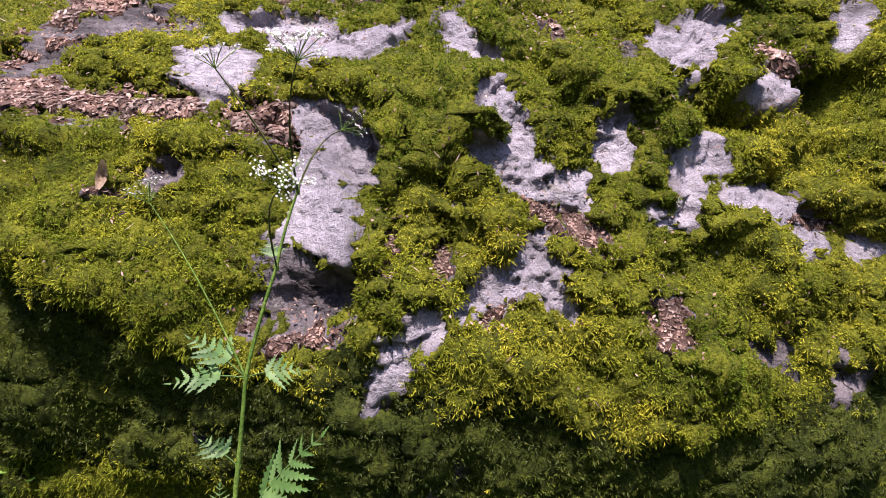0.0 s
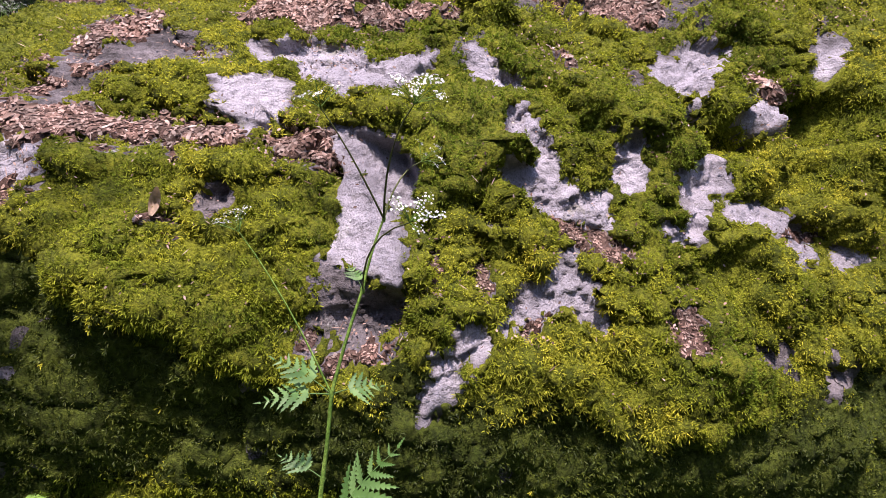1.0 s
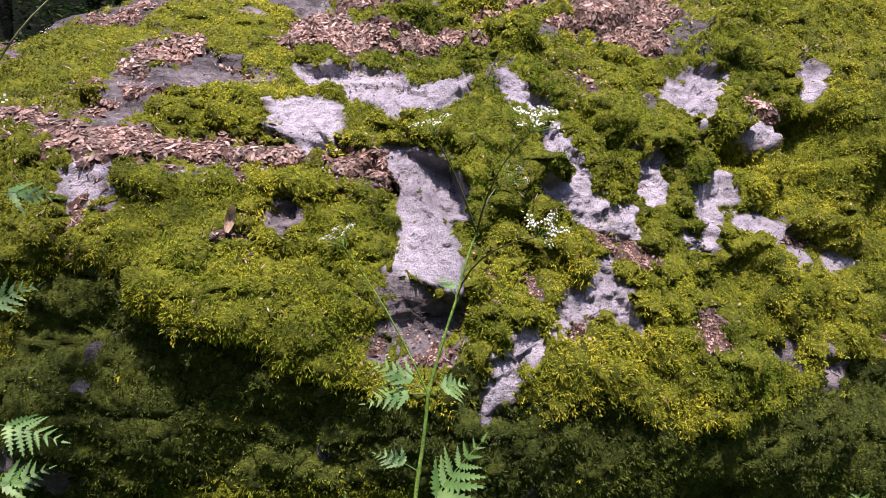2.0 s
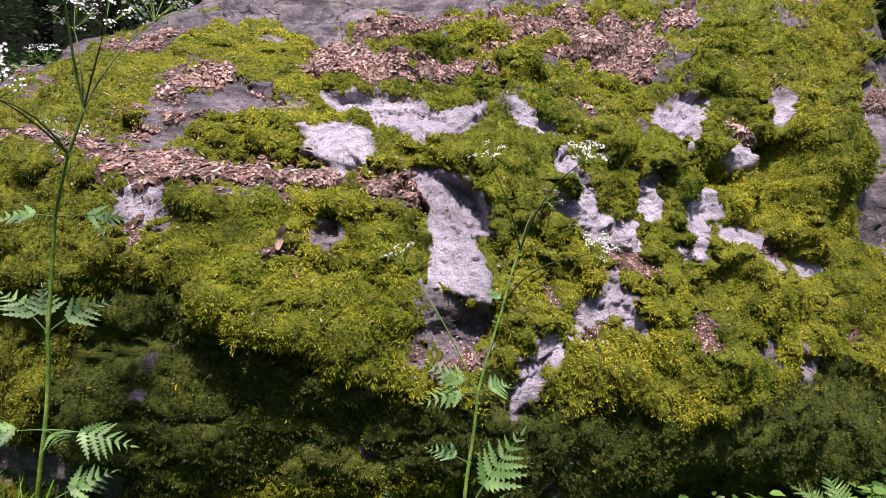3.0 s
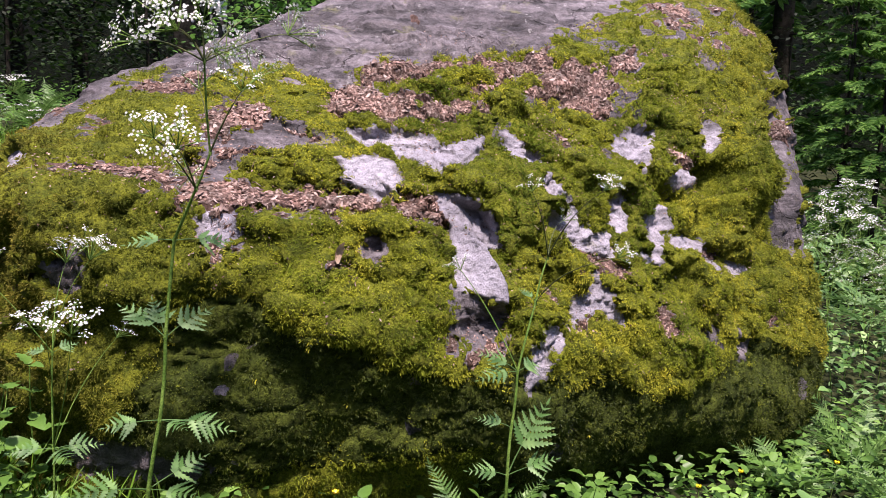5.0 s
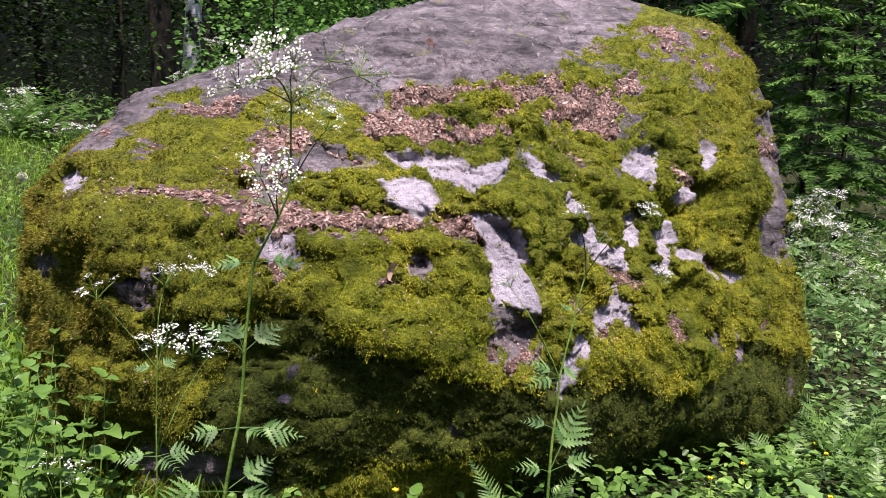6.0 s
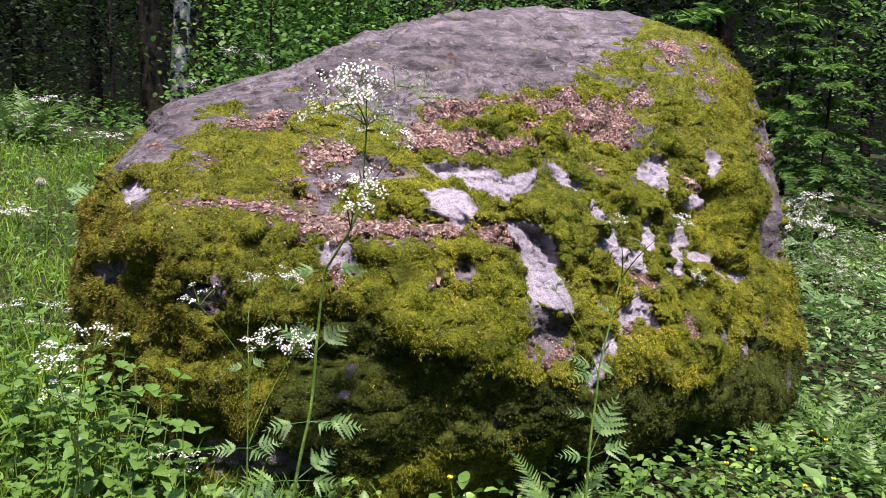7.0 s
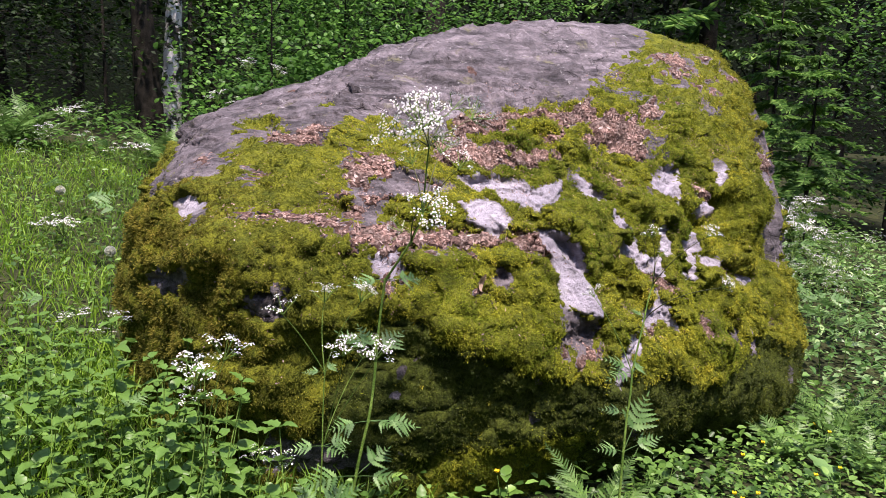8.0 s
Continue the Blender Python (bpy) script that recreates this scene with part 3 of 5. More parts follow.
patch("moss", -140.2, 43.0, -130.0, 51.1, -147.0, 44.7, -143.7, 40.4)
patch("moss", -101.6, 31.0, -101.6, 33.0, -83.9, 30.1, -99.6, 28.7)


def inside(kind, ways):
    """How far inside the marked areas each way lies, in degrees."""
    best = np.full(len(ways), -60.0)
    for u1, u2, w, _ in MARKS[kind]:
        best = np.maximum(best, w - off(ways, u1, u2))
    return best


def swell(kind, ways):
    best = np.zeros(len(ways))
    for u1, u2, w, depth in MARKS[kind]:
        best = np.maximum(best, depth * np.exp(-((off(ways, u1, u2) / (1.1 * w)) ** 2)))
    return best


azimuths = np.concatenate([np.arange(-180, -132, 2.0), np.arange(-132, -66, 0.6), np.arange(-66, 62, 0.32), np.arange(62, 106, 0.6), np.arange(106, 180, 2.0)])
elevations = np.concatenate([np.arange(-44, -26, 1.0), np.arange(-26, 44, 0.34), np.arange(44, 60, 0.5), np.arange(60, 90, 0.7), [89.9]])
AZ, EL = np.meshgrid(azimuths, elevations)
grid_rows, grid_cols = AZ.shape
WAYS = way_of(AZ.ravel(), EL.ravel())
plain = CENTRE + WAYS * reach(WAYS)[:, None]
hollow, swollen = swell("dent", WAYS), swell("bump", WAYS)
bent = plain + 0.03 * np.stack([fbm(plain, 6, 3, 11 + k) for k in range(3)], 1)
relief = 0.045 * fbm(plain, 1.3, 3, 1) + 0.10 * facets(bent, 3.0, 200) + 0.12 * facets(bent * (1, 1, 1.6), 8.0, 210) + 0.12 * facets(bent, 20.0, 220)
relief += 0.010 * fbm(plain, 12, 4, 9, 0.6)
steps = np.abs(fbm(plain * (1, 1, 2.2), 3.0, 3, 30))
relief -= 0.025 * np.exp(-((steps / 0.05) ** 2)) * smooth(fbm(plain, 1.1, 2, 33), -0.2, 0.4)
relief += np.clip(EL.ravel() / 15 - 2.4, 0, 1) * (0.14 * facets(bent * (1, 1, 3.0), 4.0, 260) + 0.02 * fbm(plain * (1, 1, 3), 5, 4, 261, 0.6))
relief += 0.05 * swollen - 0.11 * hollow
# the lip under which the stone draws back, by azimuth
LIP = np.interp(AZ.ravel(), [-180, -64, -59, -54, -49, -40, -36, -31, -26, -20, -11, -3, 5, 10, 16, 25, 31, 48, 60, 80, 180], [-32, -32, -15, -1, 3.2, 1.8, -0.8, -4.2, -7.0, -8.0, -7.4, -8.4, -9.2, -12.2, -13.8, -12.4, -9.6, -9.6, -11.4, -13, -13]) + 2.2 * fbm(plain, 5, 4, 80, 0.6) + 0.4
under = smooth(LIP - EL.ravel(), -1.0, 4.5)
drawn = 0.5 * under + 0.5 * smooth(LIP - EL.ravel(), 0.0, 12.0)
# where the darker moss goes: follows the lip's shade, fades at the lit foot
wet_shade = under * (1 - 0.6 * smooth(-EL.ravel(), 15.5, 20.0) * smooth(-np.abs(AZ.ravel() + 31), -22, -13))
strong = np.interp(AZ.ravel(), [-80, -62, -50, -40, -28, 20, 30, 60, 80], [0.0, 0.1, 0.6, 1, 1, 1, 0.6, 0.5, 0.3])
relief -= 0.03 * drawn * strong
relief += 0.028 * np.exp(-(((EL.ravel() - LIP - 1.8) / 1.8) ** 2)) * strong
# the bare facets on the front: flat breaks, each tilted its own way, the long blade proudest of all
fine_break = 0.26 * facets(bent, 11.0, 230) + 0.28 * facets(bent * (1, 1, 1.8), 30.0, 240) + 0.003 * fbm(plain, 40, 3, 86)
edge_noise = 0.35 * fbm(plain, 16, 3, 85)
rock_at, rock_which = within(("rock", "dark", "turned"), WAYS)
sunk = smooth(within(("dark",), WAYS)[0] + edge_noise, -0.4, 0.6)
flat = np.where((AZ.ravel() < -55) & (EL.ravel() < 10), 0.15, 0.85) * smooth(rock_at + edge_noise, -0.7, 0.3)
tilts = np.random.default_rng(31).uniform(-0.35, 0.35, (len(PATCHES), 3))
middles = np.array([p[1] for p in PATCHES])
lean = ((WAYS - middles[rock_which]) * tilts[rock_which]).sum(1)
relief = relief * (1 - flat) + flat * (0.045 * fbm(plain, 1.3, 2, 1) + 0.07 * facets(bent, 5.0, 250) + lean - 0.008 - 0.012 * sunk - 0.07 * hollow + fine_break)
# the facet beside the blade turns away into a hollow
away = smooth(within(("turned",), WAYS)[0] + 0.6 * edge_noise, -0.5, 0.5)
relief -= away * np.clip(0.018 * (AZ.ravel() + 21), 0, 0.06)
blade_at, _ = within(("blade",), WAYS)
flat = smooth(blade_at + 0.6 * edge_noise, -0.35, 0.15)
relief = relief * (1 - flat) + flat * (0.03 + 0.03 * (EL.ravel() - 8) / 8 + 0.011 * (AZ.ravel() + 18) + 0.6 * fine_break + 0.05 * facets(bent * (1, 1, 0.5), 6.0, 251))
relief += 0.035 * swell("ridge", WAYS) - 0.05 * swell("ledge", WAYS)
stone = CENTRE + WAYS * (reach(WAYS) + relief)[:, None]

number = np.arange(grid_rows * grid_cols).reshape(grid_rows, grid_cols)
wrap = np.concatenate([number, number[:, :1]], 1)
QUADS = np.stack([wrap[:-1, :-1].ravel(), wrap[:-1, 1:].ravel(), wrap[1:, 1:].ravel(), wrap[1:, :-1].ravel()], 1)


def face_normals(p, f):
    n = np.cross(p[f[:, 2]] - p[f[:, 0]], p[f[:, 3]] - p[f[:, 1]])
    return n


def point_normals(p, f):
    n, total = face_normals(p, f), np.zeros_like(p)
    for k in range(4):
        for axis in range(3):
            total[:, axis] += np.bincount(f[:, k], n[:, axis], len(p))
    return total / np.maximum(np.linalg.norm(total, axis=1), 1e-9)[:, None]


stone_normal = point_normals(stone, QUADS)
warp = 1.2 * fbm(plain, 13, 5, 40, 0.65)
moss_in = inside("moss", WAYS) + warp
frayed = 1.3 * fbm(plain, 34, 4, 41, 0.7)
rock_in = inside("rock", WAYS) + warp + frayed
rock_in = np.maximum(rock_in, within(("top",), WAYS)[0] + 2.5 * fbm(plain, 5, 3, 45) + 1.5 * warp + 1.6 * frayed)
torn = 1.2 * fbm(plain, 60, 3, 42, 0.7)
rock_in = np.maximum(rock_in, rock_at + 0.5 * warp + 0.5 * frayed + 0.6 * torn + 0.75)
rock_in = np.maximum(rock_in, blade_at + 0.1 * warp + 0.25 * frayed + 0.3 * torn + 0.2)
rock_in = np.maximum(rock_in, np.where((EL.ravel() > -12) & (AZ.ravel() > 5), 3.5 * (fbm(plain, 5, 4, 44) - 0.98), -9))
moss_in = np.maximum(moss_in, within(("moss",), WAYS)[0] + 0.8 * warp + 0.6 * frayed)
rock_in = np.minimum(rock_in, -moss_in)
litter_at, _ = within(("litter",), WAYS)
litter_at = litter_at + smooth(EL.ravel(), 20, 40) * (3.6 * fbm(plain, 8, 3, 46) - 0.4)
litter_in = np.minimum(np.maximum(inside("litter", WAYS), litter_at) + 0.7 * warp + 0.9 * frayed, -moss_in)
litter_in = np.maximum(litter_in, np.where(EL.ravel() > 12, 3.5 * (fbm(plain, 4, 4, 47) - 0.95), -9))
back = np.maximum(smooth(np.abs(AZ.ravel() + 10), 95, 125), smooth(-AZ.ravel(), 95, 104) * (EL.ravel() > 20)) * 6 - 5 + 0.6 * warp
bare = np.maximum(np.maximum(rock_in, litter_in - 0.2), back)
bare = np.maximum(bare, np.where((under > 0.3) & (moss_in < 0), 1.7 * fbm(plain, 3.5, 4, 48) - np.where(AZ.ravel() < -35, 1.45, 1.7), -9))
billow = 1 - np.abs(fbm(plain * (1, 1, 0.8), 4.2, 2, 50))
tufty = 1 - np.abs(fbm(plain * (1, 1, 0.6), 14.0, 3, 52))
drape = 1 - 1.3 * np.abs(fbm(plain * (1, 1, 0.35), 8.0, 2, 54))
crest = smooth(EL.ravel(), 24, 42)
cover = smooth(-bare, -0.1 - 0.6 * crest, 0.8 + 4.0 * crest)
thick = np.clip(1.5 - hollow, 0.15, 1.0) * np.interp(under, [0, 1], [0.9, 0.3]) * np.interp(stone_normal[:, 2], [0.3, 0.75], [1.0, 0.5])
moss_depth = -0.02 + 0.02 * smooth(-bare, -0.4, 0.1) + cover * thick * (0.0 + 0.060 * np.clip(billow, 0, 1) ** 1.8 + 0.024 * np.clip(tufty, 0, 1) ** 1.5 + 0.030 * np.clip(drape, 0, 1) ** 1.5 - 0.032)
moss_depth = np.maximum(moss_depth, -0.02 + 0.022 * cover)
moss_points = stone + stone_normal * moss_depth[:, None]
litter_depth = -0.02 + 0.026 * smooth(litter_in, -0.5, 0.6) + 0.004 * fbm(plain, 30, 2, 60)
litter_points = stone + stone_normal * litter_depth[:, None]

boulder = tagged(new("boulder"), "huge grey granite boulder half covered in green moss", "boulder")
boulder.location = (0.1, 3.05, 0.0)
bpy.context.view_layer.update()


def boulder_part(name, p, f, mat, label):
    ob = child(name, mesh_from(name, p - np.array((0.1, 3.05, 0.0)), f, mat), boulder, label)
    return ob if name == "rock" else tagged(ob, kind="stuff")


def kept(p, depth, least):
    f = QUADS[(depth[QUADS] > least).any(1)]
    used = np.unique(f)
    back_to = np.zeros(len(p), int)
    back_to[used] = np.arange(len(used))
    return p[used], back_to[f]


body = boulder_part("rock", stone, QUADS, ROCK, "rough lavender-grey granite with pale bare facets")
fresh = within(("rock", "blade", "turned"), WAYS)[0] + 1.0
body.data.attributes.new("fresh", "FLOAT", "POINT").data.foreach_set("value", smooth(fresh + warp, -1.0, 1.5))
boulder_part("moss_mat", *kept(moss_points, np.where(wet_shade < 0.55, moss_depth, -1), -0.012), MOSS_BASE, "thick cushion of green moss")
boulder_part("damp_shade_moss_mat", *kept(moss_points, np.where(wet_shade >= 0.45, moss_depth, -1), -0.012), DAMP_SHADE_BASE, "thin damp moss under the overhang")
boulder_part("litter_mat", *kept(litter_points, litter_depth, -0.008), DUFF, "brown crumbled leaf litter")



# ---- moss shoots ----
rng = np.random.default_rng(7)


def scatter(p, f, weight, count):
    """Random places on quads, more where the weight is greater: the quad and the place."""
    area = np.linalg.norm(face_normals(p, f), axis=1) * weight
    pick = rng.choice(len(f), count, p=area / area.sum())
    u, v = rng.random((2, count, 1))
    q = f[pick]
    place = p[q[:, 0]] * (1 - u) * (1 - v) + p[q[:, 1]] * u * (1 - v) + p[q[:, 2]] * u * v + p[q[:, 3]] * (1 - u) * v
    return pick, place


def unit(v):
    return v / np.maximum(np.linalg.norm(v, axis=1), 1e-9)[:, None]


def tufts(name, place, normal, size, width, droop, each, mat, parent):
    """Star-shaped tufts of bent tapering shoots, each shoot of two triangles."""
    count = len(place)
    axis = unit(normal + 0.35 * rng.normal(size=(count, 3)) + np.stack([0.4 * fbm(place, 22, 2, 70 + k) for k in range(3)], 1))
    place, normal, axis = np.repeat(place, each, 0), np.repeat(normal, each, 0), np.repeat(axis, each, 0)
    n = len(place)
    length = np.repeat(size, each)[:, None] * rng.uniform(0.55, 1.25, (n, 1))
    width = np.repeat(width, each)[:, None] * rng.uniform(0.75, 1.25, (n, 1))
    out = rng.normal(size=(n, 3))
    out = unit(out - axis * (out * axis).sum(1)[:, None])
    way = unit(axis + out * rng.uniform(0.15, 1.3, (n, 1)))
    bend = unit(way + 0.5 * out + np.array([0, 0, -1.0]) * droop + 0.45 * rng.normal(size=(n, 3)))
    side = unit(np.cross(way, normal + 0.5 * rng.normal(size=(n, 3))))
    foot = place + out * length * 0.12 - normal * 0.005
    mid = foot + way * length * 0.62
    tip = mid + bend * length * 0.36
    verts = np.stack([foot, mid - side * width * 0.5, mid + side * width * 0.5, tip], 1).reshape(-1, 3)
    i = 4 * np.arange(n)[:, None]
    faces = np.concatenate([i + [0, 2, 1], i + [1, 2, 3]], 1).reshape(-1, 3)
    me = mesh_from(name, verts - np.array((0.1, 3.05, 0.0)), faces, mat)
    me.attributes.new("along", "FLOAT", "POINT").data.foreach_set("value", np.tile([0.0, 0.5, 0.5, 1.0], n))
    return tagged(child(name, me, parent), kind="stuff")


quad_depth = moss_depth[QUADS].min(1)
quad_az, quad_el = AZ.ravel()[QUADS[:, 0]], EL.ravel()[QUADS[:, 0]]
quad_under = wet_shade[QUADS[:, 0]]
moss_face_normal = unit(face_normals(moss_points, QUADS))
near = smooth(-np.abs(quad_az + 8), -75, -55) * smooth(-np.abs(quad_el - 5), -42, -30)
seen = smooth(-np.abs(quad_az + 8), -116, -98)
weight = (quad_depth > -0.009) * (0.8 + near) * seen * np.interp(quad_under, [0.2, 0.8], [1.0, 0.62])
pick, place = scatter(moss_points, QUADS, weight, 84000)
clump = fbm(place, 16, 2, 78)
shoot_normal = moss_face_normal[pick]
place = place + shoot_normal * (0.006 * clump + 0.008 * rng.random(len(place)) + 0.001)[:, None]
shaggy = 0.75 + 0.5 * smooth(fbm(place, 3.0, 3, 77), -0.5, 0.6)
flatter = np.interp(shoot_normal[:, 2], [0.35, 0.8], [1.0, 0.62])
tuft_size = (0.011 + 0.010 * rng.random(len(place))) * shaggy * flatter * (1.3 - 0.3 * near[pick]) * np.interp(quad_under[pick], [0, 1], [1.0, 0.75])
tuft_width = (0.0022 + 0.0009 * rng.random(len(place))) * (1.45 - 0.45 * near[pick])
damp_shade = quad_under[pick] + 0.16 * rng.normal(size=len(pick)) > 0.6
for name, some, mat in (("moss", ~damp_shade, MOSS), ("damp_moss", damp_shade, DAMP_SHADE)):
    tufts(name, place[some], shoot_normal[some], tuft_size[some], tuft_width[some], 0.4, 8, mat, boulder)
# long strands that hang where the cushions end
edge = (quad_depth > 0.0) * (moss_face_normal[:, 2] < 0.1) * seen * smooth(-np.abs(quad_under - 0.3), -0.35, -0.1)
pick, place = scatter(moss_points, QUADS, np.maximum(edge, 1e-6), 6000)
tufts("hanging_moss", place, moss_face_normal[pick], 0.014 + 0.018 * rng.random(len(place)) ** 2, np.full(len(place), 0.0017), 1.0, 5, MOSS, boulder)

# ---- ground ----
gx = np.concatenate([np.linspace(-150, -9, 20), np.linspace(-8, 8, 81), np.linspace(9, 150, 20)])
gy = np.concatenate([np.linspace(-150, -5, 20), np.linspace(-4, 12, 81), np.linspace(13, 150, 20)])
GX, GY = np.meshgrid(gx, gy)
gn = np.arange(GX.size).reshape(GX.shape)
ground = new("ground", mesh_from("ground", np.stack([GX.ravel(), GY.ravel(), ground_height(GX, GY).ravel()], 1), np.stack([gn[:-1, :-1].ravel(), gn[:-1, 1:].ravel(), gn[1:, 1:].ravel(), gn[1:, :-1].ravel()], 1), SOIL))
tagged(ground, "dark forest soil under grass and herbs", "ground", kind="structure")


# ---- leaf litter ----
def curled_leaf(length, width, curl, twist, stations=5):
    """A dry leaf, folded along its rib and curled."""
    verts, faces = [], []
    for k in range(stations):
        t = k / (stations - 1)
        w = width * math.sin(math.pi * (0.08 + 0.87 * t)) ** 0.8
        a = curl * (t - 0.4)
        x, z = length * (t - 0.5), length * 0.35 * a * a * curl
        for sgn in (-1, -0.5, 0, 0.5, 1):
            verts.append((x, sgn * w * 0.5, z + abs(sgn) * w * 0.35 * (0.6 + 0.5 * math.sin(3 * t + twist)) + 0.08 * w * math.sin(9 * t + 4 * sgn)))
    for k in range(stations - 1):
        for j in range(4):
            i = 5 * k + j
            faces.append((i, i + 1, i + 6, i + 5))
    return np.array(verts), np.array(faces)


DEAD_LEAVES = [mesh_from("dead_leaf", *curled_leaf(0.024 + 0.003 * k, 0.012 + 0.0025 * (k % 3), 0.5 + 0.2 * k, k), DEAD) for k in range(5)]


def upright(normal, spin):
    z = Vector(normal).normalized()
    x = z.orthogonal().normalized()
    x.rotate(Matrix.Rotation(spin, 3, z))
    y = z.cross(x)
    return Matrix((x, y, z)).transposed()


litter_weight = (litter_depth[QUADS].min(1) > 0) * (seen > 0.5)
litter_face_normal = unit(face_normals(litter_points, QUADS))
pick, place = scatter(litter_points, QUADS, litter_weight * (quad_el > 11), 290)
for q, p in zip(pick, place):
    leaf = new("dead_leaf", DEAD_LEAVES[rng.integers(5)])
    tilt = litter_face_normal[q] + 0.22 * rng.normal(size=3)
    leaf.matrix_world = Matrix.Translation(p + litter_face_normal[q] * 0.006) @ upright(tilt, rng.uniform(0, 6.28)).to_4x4() @ Matrix.Scale(rng.uniform(0.5, 1.1), 4)
    tagged(leaf, "dry curled brown leaf lying on the boulder", "leaf", "dead leaves on the boulder")
near_litter = (smooth(litter_in[QUADS].min(1), -3.2, -0.3) ** 2) * (seen > 0.5) * (litter_depth[QUADS].min(1) <= 0)
top_points = np.where((moss_depth > 0)[:, None], moss_points, stone)
top_normal = unit(face_normals(top_points, QUADS))
flakes, flake_faces = [], []
for points, normals, amount, part_weight, lift in ((litter_points, litter_face_normal, 16000, litter_weight * 1.0, 0.003), (top_points, top_normal, 4800, near_litter + 0.06 * near * (under[QUADS[:, 0]] < 0.1), 0.012)):
    pick, place = scatter(points, QUADS, part_weight, amount)
    for q, p in zip(pick, place):
        n = unit((normals[q] + 0.16 * rng.normal(size=3))[None])[0]
        m = np.array(upright(n, rng.uniform(0, 6.28)))
        a, b = rng.uniform(0.004, 0.012), rng.uniform(0.002, 0.006)
        if quad_el[q] < 11 or lift > 0.008:
            a, b = rng.uniform(0.003, 0.007), rng.uniform(0.0014, 0.0038)
        if rng.random() < 0.15:
            a, b = rng.uniform(0.008, 0.018), 0.0012
        c, k = rng.uniform(0.0, 0.4), 6 * len(flakes)
        loc = [(-a, 0, 0), (-0.3 * a, -b, c * b), (-0.2 * a, b, c * b), (0.45 * a, -0.8 * b, c * b), (0.5 * a, 0.7 * b, c * b), (a, 0.1 * b, 0.3 * c * a)]
        flakes.append(np.array(loc) @ m.T + p + n * lift)
        flake_faces += [(k, k + 1, k + 2), (k + 1, k + 3, k + 2), (k + 3, k + 4, k + 2), (k + 3, k + 5, k + 4)]
litter = new("leaf_litter", mesh_from("leaf_litter", np.concatenate(flakes), flake_faces, CRUMB, False))
tagged(litter, "brown and pinkish crumbs of dry leaves and needles", "leaf litter", kind="stuff")

# the pale leaf that stands upright in the moss
STRAW = leafy_material("straw_leaf", (0.36, 0.24, 0.20), (0.38, 0.26, 0.21), (0.40, 0.28, 0.23), 0.2, 0.75, 30)
standing_leaf = new("dead_leaf", mesh_from("dead_leaf", *curled_leaf(0.075, 0.028, 1.5, 1.0, 7), STRAW))
standing_leaf.matrix_world = Matrix.Translation((-0.82, 1.845, 1.165)) @ pose(0, 0, 0, 75, -75, 20)
tagged(standing_leaf, "pale brown dry leaf standing on edge in the moss", "leaf", "dead leaves on the boulder")


# ---- plants: tools ----
class Heap:
    """Triangles of one mesh, gathered piece by piece."""

    def __init__(self):
        self.v, self.f, self.n = [], [], 0

    def add(self, verts, faces):
        self.v.append(np.asarray(verts, float))
        self.f.append(np.asarray(faces, int) + self.n)
        self.n += len(verts)

    def mesh(self, name, mat, smooth_shade=True):
        return mesh_from(name, np.concatenate(self.v), np.concatenate(self.f), mat, smooth_shade)


def tube(heap, points, radii, sides=6):
    points = [np.asarray(p, float) for p in points]
    rings = []
    for k, p in enumerate(points):
        d = points[min(k + 1, len(points) - 1)] - points[max(k - 1, 0)]
        m = np.array(upright(d, 0.0))
        a = np.arange(sides) * 2 * np.pi / sides
        rings.append(p + (np.cos(a)[:, None] * m[:, 0] + np.sin(a)[:, None] * m[:, 1]) * radii[k])
    faces = []
    for k in range(len(points) - 1):
        for j in range(sides):
            a, b, c, d = k * sides + j, k * sides + (j + 1) % sides, (k + 1) * sides + (j + 1) % sides, (k + 1) * sides + j
            faces += [(a, b, c), (a, c, d)]
    heap.add(np.concatenate(rings), faces)


def arc(a, b, sag=0.0, count=6, side=(0, 0, 0)):
    a, b, side = np.asarray(a, float), np.asarray(b, float), np.asarray(side, float)
    return [a + (b - a) * t + (np.array((0, 0, sag)) + side) * 4 * t * (1 - t) for t in np.linspace(0, 1, count)]


def broad_leaf(length, width, droop=0.3, fold=0.25, teeth=0.12, stations=7, blunt=1.0):
    """An ovate pointed leaf along +x, folded at the rib, drooping, with a toothed edge."""
    verts, faces = [], []
    for k in range(stations):
        t = k / (stations - 1)
        w = width * 0.5 * (math.sin(math.pi * t ** (0.62 * blunt)) ** 0.9 if 0 < t < 1 else 0)
        w *= 1 + teeth * (1 if k % 2 else -1)
        x, z = length * t * (1 - 0.25 * droop * t), -droop * length * t * t * 0.7
        ripple = 0.10 * w * (1 if k % 2 else -1)
        verts += [(x, -w, z + fold * w + ripple), (x, 0, z), (x, w, z + fold * w - ripple)]
    for k in range(stations - 1):
        i = 3 * k
        faces += [(i, i + 1, i + 4), (i, i + 4, i + 3), (i + 1, i + 2, i + 5), (i + 1, i + 5, i + 4)]
    return np.array(verts), np.array(faces)


